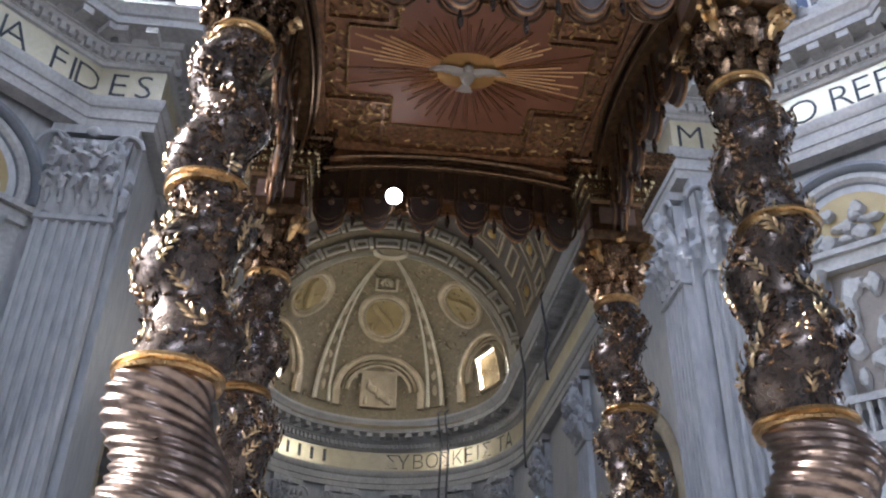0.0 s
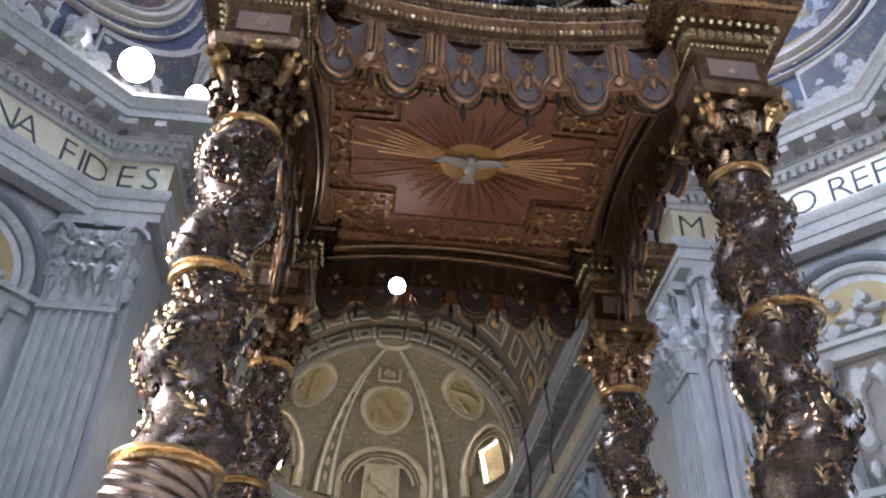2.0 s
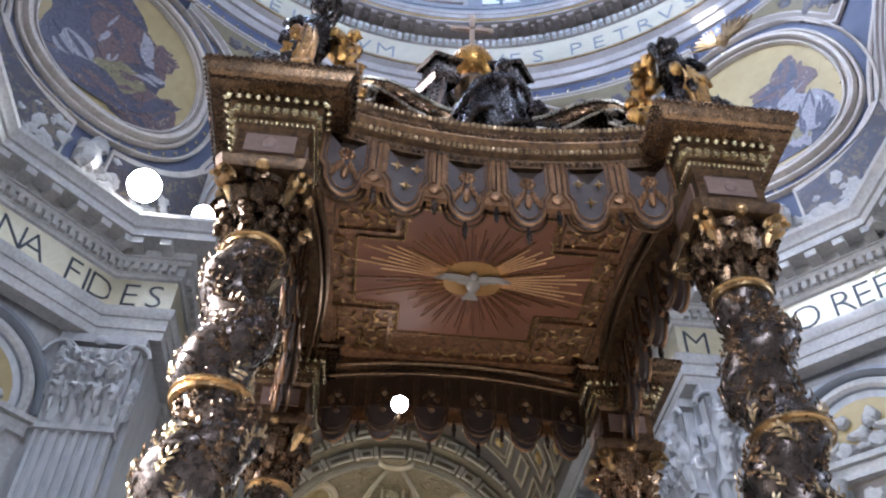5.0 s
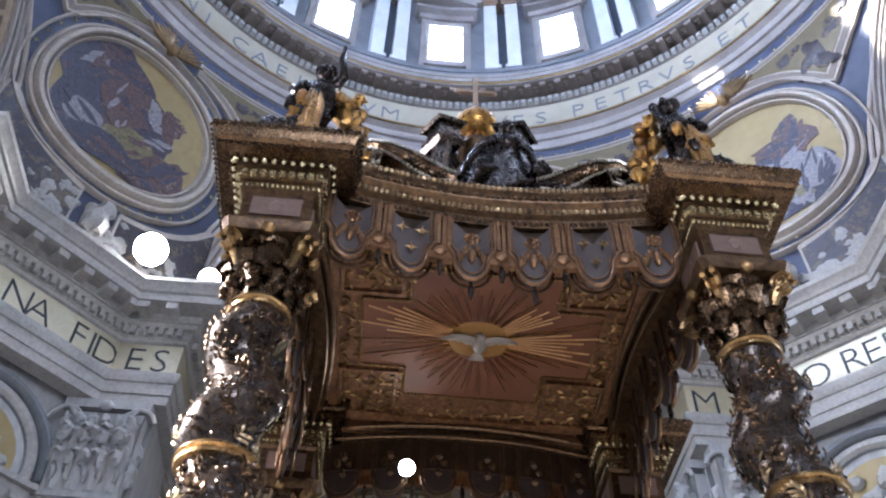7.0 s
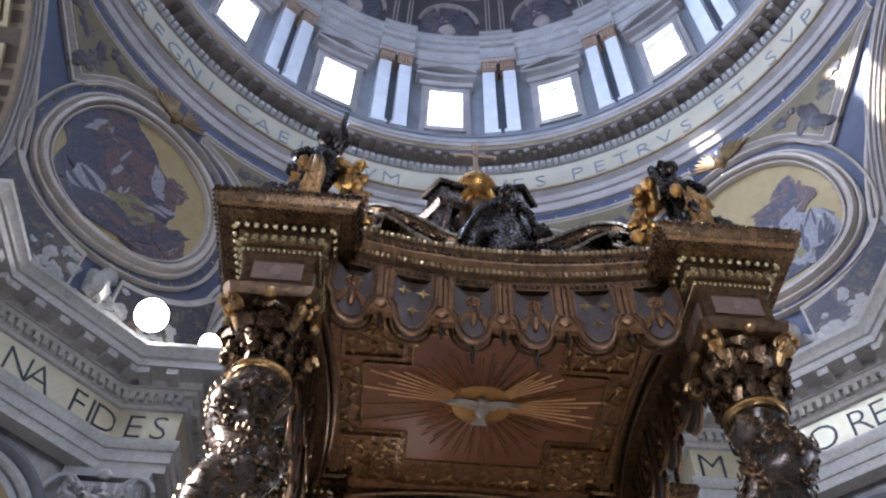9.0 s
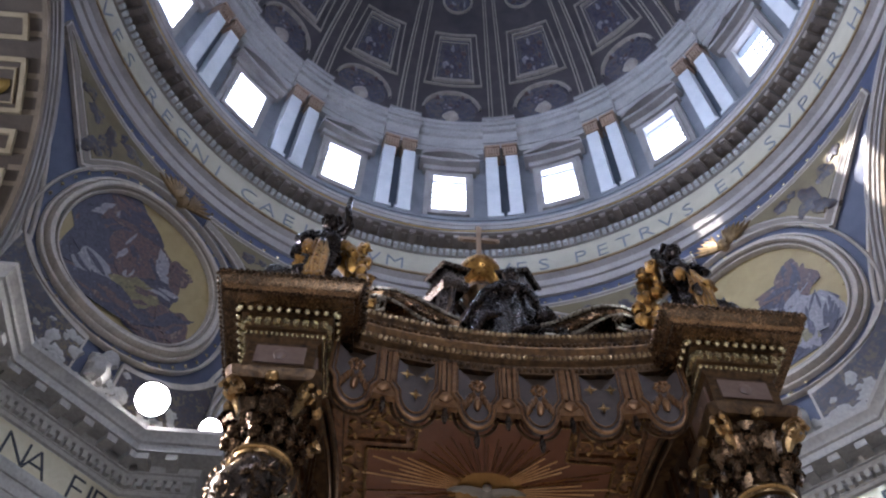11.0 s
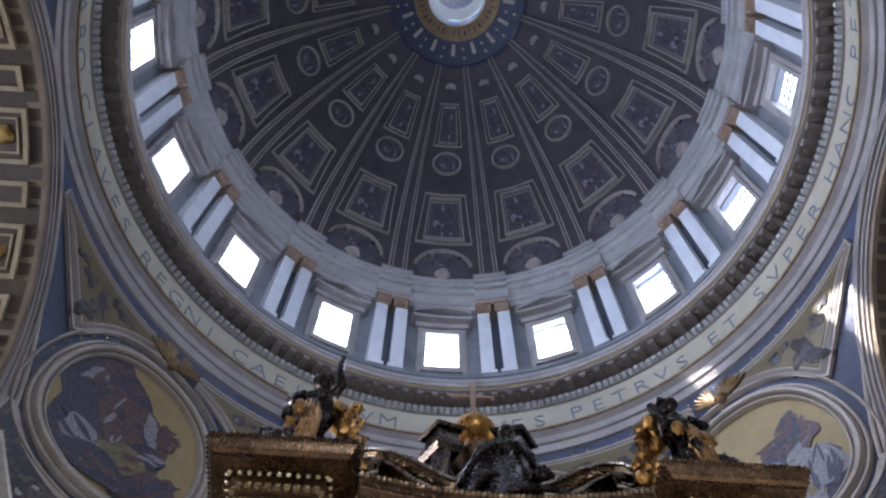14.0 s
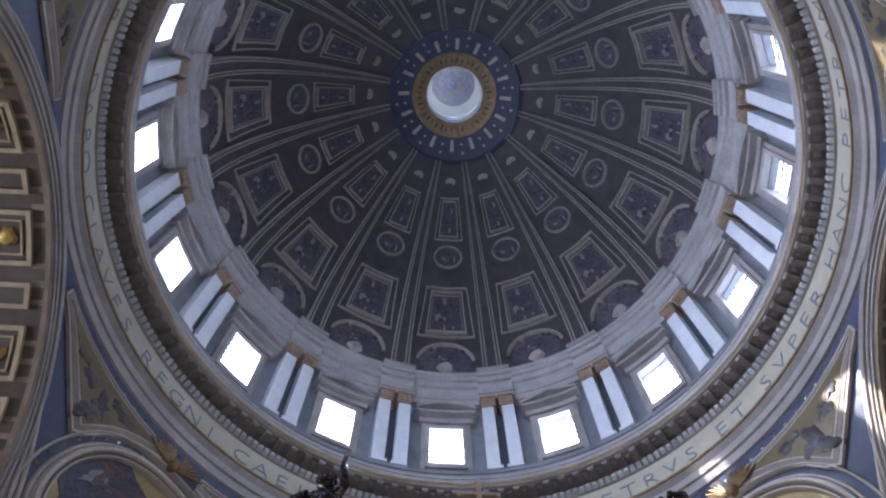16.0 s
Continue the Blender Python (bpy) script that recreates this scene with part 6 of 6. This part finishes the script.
# superstructure: ribs, scrolls, crown, orb and cross
for i, (sx, sy) in enumerate(((-1, -1), (1, -1), (1, 1), (-1, 1))):
    rbm = Mesh()
    path = [(sx * 3.3, sy * 3.0, 17.0), (sx * 2.7, sy * 2.5, 17.5), (sx * 2.1, sy * 2.0, 18.1), (sx * 1.65, sy * 1.6, 19.2), (sx * 1.35, sy * 1.25, 20.6), (sx * 1.15, sy * 1.0, 22.0), (sx * 1.1, sy * 0.85, 23.2), (sx * 1.0, sy * 0.7, 23.7)]
    rbm.tube(path, [0.3, 0.34, 0.34, 0.32, 0.3, 0.3, 0.32, 0.3], 4)
    rib = part("canopy_rib", rbm, BRONZE, bald, "dark bronze scrolled rib")
    for e in (-0.16, 0.16):
        eg = Mesh()
        eg.tube([(x + e * sy * -1 * sx, y + e, z + 0.28) for x, y, z in path], 0.06, 6)
        part("rib_edge", eg, GILT_BROWN, rib)
    capm = Mesh()
    turn = Matrix.Rotation(radians((35, -35, 35, -35)[i]) * 1.0, 3, "Z")
    for h0, h1, w0, w1 in ((23.1, 23.35, 0.5, 0.62), (23.35, 23.6, 0.55, 0.58), (23.6, 24.2, 0.5, 0.42), (24.2, 24.35, 0.6, 0.66)):
        capm.grid([[Vector((sx * 1.05, sy * 0.7, z)) + turn @ Vector((x * w * 0.85, y * w * 0.7, (x * sx) * -0.5 * w)) for x, y in ((-1, -1), (1, -1), (1, 1), (-1, 1))] for z, w in ((h0, w0), (h1, w1), (h1, 0.01))], True)
    part("rib_head", capm, BRONZE, rib, "bronze rib head with moulded cap")
SCROLL = ((0.95, 18.02, 0.16), (1.3, 18.08, 0.26), (1.7, 18.36, 0.27), (2.1, 18.7, 0.24), (2.5, 18.95, 0.2), (2.9, 19.02, 0.15), (3.2, 18.84, 0.12), (3.24, 18.5, 0.1), (2.99, 18.27, 0.09), (2.74, 18.38, 0.08), (2.7, 18.62, 0.07), (2.88, 18.72, 0.06))
for s in (-1, 1):
    # a ribbon that rises outwards and curls in on itself
    sc, ed = Mesh(), Mesh()
    rows, upper, lower = [], [], []
    for k, (x, z, h) in enumerate(SCROLL):
        x0, z0, _ = SCROLL[max(0, k - 1)]
        x1, z1, _ = SCROLL[min(len(SCROLL) - 1, k + 1)]
        d = Vector((x1 - x0, z1 - z0)).normalized()
        n = Vector((-d.y, d.x))
        hi, lo = Vector((x, z)) + n * h, Vector((x, z)) - n * h
        rows.append([(s * hi.x, -3.58, hi.y), (s * hi.x, -2.95, hi.y), (s * lo.x, -2.95, lo.y), (s * lo.x, -3.58, lo.y), (s * x, -3.5, z)])
        upper.append((s * hi.x, -3.6, hi.y))
        lower.append((s * lo.x, -3.6, lo.y))
    sc.grid(rows, True)
    scr = part("front_scroll", sc, BRONZE_LEAF, bald, "worn gilt bronze volute scroll on the cornice")
    ed.tube(upper, 0.05, 6)
    ed.tube(lower, 0.04, 6)
    part("scroll_edge", ed, SCROLL_LINE, scr, "worn silvery gilt scroll edging")
    for k in range(11):
        x, z, h = SCROLL[1 + k // 3]
        x1, z1, _ = SCROLL[2 + k // 3]
        f = (k % 3) / 3
        bs2 = Mesh()
        bs2.ball((s * (x + (x1 - x) * f), -3.56, z + (z1 - z) * f), 0.11, 0.06, 0.1, wob=0.7, seed=k, n=8, m=6)
        part("scroll_boss", bs2, BRONZE_LEAF, scr, "small gilt boss")
    fr_ = Mesh()
    for k in range(7):
        b = -0.5 + 0.16 * k
        o = Vector((s * (1.55 + 0.02 * k), -2.9, 18.5))
        fr_.tube([o, o + Vector((math.sin(b) * 0.4, -0.05, 0.45)), o + Vector((math.sin(b) * 0.9 + s * -0.05, -0.05, 0.8 + 0.25 * math.cos(b * 3)))], [0.04, 0.09, 0.015], 6, flat=0.4)
    part("palm_frond", fr_, GILT, bald, "gilt palm frond")
crn = Mesh()
crn.lathe([(0.6, 22.4), (0.62, 23.0), (0.42, 23.4), (0.4, 23.9), (0.55, 24.2), (0.5, 24.45), (0.2, 24.5)], 20)
part("crown_base", crn, GILT_BROWN, bald, "dark bronze crowning block")
ob_ = Mesh()
ob_.lathe([(0.5, 24.45), (0.3, 24.7), (0.34, 24.95)], 20)
ob_.ball((0, 0, 25.5), 0.68, 0.68, 0.66, n=24, m=16)
part("orb", ob_, AMBER_GILT, bald, "shining gilt orb", 60)
cr = Mesh()
cr.box((0, 0, 27.15), 0.16, 0.12, 2.4)
cr.box((0, 0, 27.6), 1.15, 0.12, 0.16)
for x, z in ((-0.6, 27.6), (0.6, 27.6), (0, 28.36)):
    cr.ball((x, 0, z), 0.12, 0.08, 0.12, n=8, m=6)
part("cross", cr, CAP_BROWN, bald, "gilt cross on the orb", 0)

# statues on the canopy: each one plain cast mesh
def statue(name, place, seed, arm, flip, label):
    me = Mesh()
    rng = random.Random(seed)
    f = -1 if flip else 1
    rows = []
    for i in range(14):
        t = i / 13
        r = 0.62 - 0.26 * t + 0.1 * math.sin(t * 7)
        row = []
        for j in range(26):
            a = 2 * math.pi * j / 26
            fold = (0.17 * math.sin(a * 6 + t * 2.5 + seed) + 0.08 * math.sin(a * 13 - t * 6) + 0.3 * noise.noise(Vector((math.cos(a) * 1.6, math.sin(a) * 1.6, t * 4 + seed)))) * (1 - 0.4 * t)
            row.append((math.cos(a) * (r + fold) + 0.12 * f * t, math.sin(a) * (r + fold) * 0.8, 3.3 * t))
        rows.append(row)
    me.grid(rows, True, 1)
    for k in range(4):
        a = -1.75 + 0.2 * k
        me.tube([(math.cos(a) * 0.42, math.sin(a) * 0.36, 3.3), (math.cos(a + 0.1 * (k % 2)) * 0.6, math.sin(a) * 0.5, 2.5), (math.cos(a) * 0.66, math.sin(a) * 0.56, 1.4), (math.cos(a) * 0.8, math.sin(a) * 0.68, 0.05)], [0.03, 0.08 + 0.03 * (k % 2), 0.1, 0.06], 6, slot=0)
    me.ball((0.14 * f, 0, 3.55), 0.46, 0.36, 0.55, wob=0.3, seed=seed, slot=1)
    me.ball((0.18 * f, -0.08, 4.35), 0.24, 0.27, 0.32, slot=1, wob=0.3, seed=seed + 2)
    me.tube([(0.5 * f, -0.05, 3.85), (0.72 * f, -0.2, 4.2), (0.6 * f, -0.3, 4.9 if arm else 3.3), (0.62 * f, -0.32, 5.45 if arm else 3.0)], [0.17, 0.14, 0.11, 0.07], 8, slot=1)
    me.tube([(-0.3 * f, -0.05, 3.85), (-0.55 * f, -0.3, 3.3), (-0.35 * f, -0.6, 2.9)], [0.17, 0.14, 0.1], 8, slot=1)
    for k in range(9):
        me.tube([(0.35 * f, 0.4, 3.4), (f * (0.9 + 0.05 * k), 0.5, 3.9 - 0.18 * k), (f * (1.25 - 0.02 * k), 0.45, 3.6 - 0.34 * k)], [0.12, 0.24, 0.04], 6, slot=0, flat=0.5)
    for k in range(14):
        a = 2.4 * k
        me.ball((0.18 * f + 0.22 * math.cos(a), -0.08 + 0.2 * math.sin(a), 4.5 + 0.13 * math.sin(1.7 * k)), 0.1, 0.1, 0.1, wob=0.5, seed=k, n=7, m=5, slot=1)
    for k in range(44):
        z = rng.uniform(0.7, 3.9)
        me.ball((f * (1.05 + 0.28 * math.sin(z) + rng.uniform(-0.35, 0.3)), rng.uniform(-0.1, 0.5), z), 0.17, 0.15, 0.22, wob=0.7, seed=k + seed, n=7, m=5, slot=0)
    for k in range(12):
        me.ball((f * rng.uniform(-0.5, 0.4), -0.5 + rng.uniform(-0.12, 0.1), rng.uniform(0.3, 3.2)), 0.16, 0.14, 0.26, wob=0.8, seed=k + 3 * seed, n=8, m=6, slot=k % 2)
    me.ball((-0.9 * f, 0.1, 1.9), 0.5, 0.4, 0.45, wob=0.4, seed=seed + 4, slot=1)
    ob = tagged(new(name, me.data(name, [AMBER_GILT, BLACK_BRONZE], 60)), label, "statue", "canopy statues")
    ob.matrix_world = place
    return ob


for i, (x, y) in enumerate(CORNERS):
    statue("statue", pose(x + (0.1 if i == 0 else 0), y + BY, 16.68) @ Matrix.Diagonal((0.86, 0.86, 0.98 if i == 0 else 0.95, 1)), 3 + i * 5, i in (0, 2), x > 0, "gilt and dark bronze robed angel statue standing on a canopy block")
gp = Mesh()
# one seated, draped figure with a small one beside it, cast in one piece
rows = []
for i in range(18):
    t = i / 17
    r = 1.05 * (1 - t) ** 0.75 + 0.3
    rows.append([(0.25 * t + math.cos(q) * (r + 0.14 * math.sin(q * 5 + 3 * t) + 0.1 * math.sin(q * 11 - 5 * t) + 0.35 * (1 - t) * noise.noise(Vector((math.cos(q) * 2, math.sin(q) * 2, 4 * t)))) - 0.25 * (1 - t), math.sin(q) * (r * 0.6 + 0.1 * math.sin(q * 7 + 4 * t)), 3.2 * t) for q in (2 * math.pi * j / 36 for j in range(36))])
gp.grid(rows, True)
gp.ball((0.28, 0, 3.2), 0.5, 0.42, 0.5, wob=0.4, seed=2)
gp.ball((0.35, -0.05, 3.95), 0.28, 0.28, 0.34, wob=0.3)
gp.tube([(-0.1, -0.2, 3.3), (-0.55, -0.45, 2.6), (-0.85, -0.5, 1.9), (-1.15, -0.45, 1.2)], [0.14, 0.14, 0.11, 0.08], 9)
gp.tube([(0.6, -0.2, 3.3), (0.95, -0.4, 2.6), (1.05, -0.45, 2.0)], [0.14, 0.12, 0.08], 9)
gp.tube([(-0.2, -0.45, 1.6), (-0.65, -0.75, 1.2), (-1.0, -0.75, 0.2)], [0.24, 0.2, 0.12], 9)
grp = tagged(new("seated_statue", gp.data("seated_statue", BLACK_BRONZE, 60)), "dark bronze seated figure in folded drapery on the canopy cornice", "statue")
grp.matrix_world = pose(0.1, BY - 3.1, 17.0) @ Matrix.Diagonal((0.82, 0.85, 0.95, 1))
pt = Mesh()
pt.tube([(0.0, 0, 0.0), (0.06, 0, 0.5), (0.05, 0, 0.95), (0.04, 0, 1.3), (0.05, 0, 1.42)], [0.26, 0.34, 0.32, 0.2, 0.12], 12)
pt.ball((0.05, -0.04, 1.68), 0.26, 0.26, 0.29, wob=0.35, seed=3)
for k in range(10):
    pt.ball((0.05 + 0.2 * math.cos(2.4 * k), 0.0 + 0.18 * math.sin(2.4 * k), 1.82 + 0.08 * math.sin(k)), 0.09, 0.09, 0.09, n=7, m=5)
pt.tube([(-0.2, -0.1, 1.2), (-0.5, -0.25, 0.95), (-0.8, -0.2, 0.9)], [0.13, 0.11, 0.08], 8)
pt.tube([(0.25, -0.1, 1.2), (0.42, -0.3, 0.85), (0.3, -0.4, 0.55)], [0.13, 0.11, 0.08], 8)
for e in (-1, 1):
    pt.tube([(0.12 * e, -0.15, 0.4), (0.2 * e, -0.5, 0.3), (0.2 * e, -0.55, -0.02)], [0.17, 0.15, 0.09], 8)
putto = tagged(new("small_statue", pt.data("small_statue", BLACK_BRONZE, 60)), "small dark bronze child figure sitting on the canopy cornice", "statue")
putto.matrix_world = pose(1.03, BY - 3.35, 17.02)

# ---- inscriptions on the crossing piers and in the apse ----
def write(parent, ch, place, size=1.85):
    b = part("letter", glyph(ch, size, LETTER), None, parent)
    b.matrix_world = place


CH = (14.2 + 19.7) * Q - 0.035
ents = {o.name: o for o in scene.objects if o.name.startswith("entablature_")}
north, south = ents["entablature_1"], ents["entablature_4"]
for ch, u in (("O", -0.6), ("R", 1.05), ("E", 1.95), ("F", 2.8), ("V", 3.65)):
    write(north, ch, Matrix.Translation(((CH + u) * Q, (CH - u) * Q, 27.55)) @ Matrix.Rotation(radians(-45), 4, "Z"))
write(north, "M", pose(12.25, 19.665, 27.55))
for ch, u in (("N", -0.95), ("A", 0.1), ("F", 2.0), ("I", 2.7), ("D", 3.4)):
    write(south, ch, Matrix.Translation((-(CH - u) * Q, (CH + u) * Q, 27.55)) @ Matrix.Rotation(radians(45), 4, "Z"))
for ch, x in (("E", -13.3), ("S", -12.2)):
    write(south, ch, pose(x, 19.665, 27.55))
for ch, a in (("Σ", 8), ("Υ", 13), ("Β", 19.5), ("Ο", 26), ("Σ", 32), ("Κ", 38), ("Ε", 44), ("Ι", 49), ("Σ", 54), ("Τ", 63), ("Α", 69)):
    write(ae, ch, Matrix.Translation(polar(11.7, a, 27.6) + Vector((0, 56, 0))) @ Matrix.Rotation(radians(-a), 4, "Z"))
for a in (-52, -47, -40, -34, -28, -22):
    bar = Mesh()
    bar.box((0, 0, 0.7), 0.3, 0.03, 1.1)
    b = part("letter_bar", bar, LETTER, ae, smooth=0)
    b.matrix_world = Matrix.Translation(polar(11.7, a, 27.6) + Vector((0, 56, 0))) @ Matrix.Rotation(radians(-a), 4, "Z")


# ---- floodlights on the cornices ----
def floodlight(place, target, lamps, size, watts, label, cone=70):
    """A bank of round lamps on a rail, turned towards target."""
    fl_ = thing("floodlight", label, "lamp", "floodlights")
    fl_.matrix_world = look(place, target)
    for x, y in lamps:
        hs = Mesh()
        hs.grid([[(x + math.cos(radians(20 * j)) * r, y + math.sin(radians(20 * j)) * r, z) for j in range(18)] for r, z in ((0.02, 0.5), (size * 0.6, 0.45), (size, 0.12), (size * 1.08, 0.0), (size * 0.98, 0.0))], True)
        part("housing", hs, IRON, fl_)
        fc = Mesh()
        fc.grid([[(x + math.cos(radians(20 * j)) * r, y + math.sin(radians(20 * j)) * r, 0.03) for j in range(18)] for r in (0.01, size * 0.97)], True)
        part("lamp_face", fc, BULB, fl_, "white lamp face widened to take in its glare")
    st_ = Mesh()
    st_.box((0, min(y for _, y in lamps) - size * 1.1, 0.2), max(0.12, 2.2 * max(x for x, _ in lamps)), 0.12, 0.12)
    part("rail", st_, IRON, fl_)
    if watts:
        data = bpy.data.lights.new("floodlight", "SPOT")
        data.energy, data.spot_size, data.spot_blend, data.shadow_soft_size, data.color = watts, radians(cone), 0.6, 0.9, (1.0, 0.95, 0.88)
        ob = new("floodlight_beam", data)
        ob.matrix_world = look(Vector(place) + (Vector(target) - Vector(place)).normalized() * 0.15, target)
    return fl_


# lamp sizes are larger than the fittings, to include the glare round them
floodlight((-13.4, 17.3, 32.6), (-3.0, -4.0, 12.0), [(0.1, 0.1)], 0.78, 2000, "white floodlight on the pier cornice, enlarged to take in its glare", 90)
floodlight((-11.05, 19.2, 33.1), (-2.0, -8.0, 10.0), [(0, 0)], 0.52, 0, "glaring white floodlight on the pier cornice")
floodlight((-1.43, 7.85, 15.2), (-2.0, -9.0, 3.0), [(0, 0)], 0.21, 0, "small bright lamp on the canopy valance")
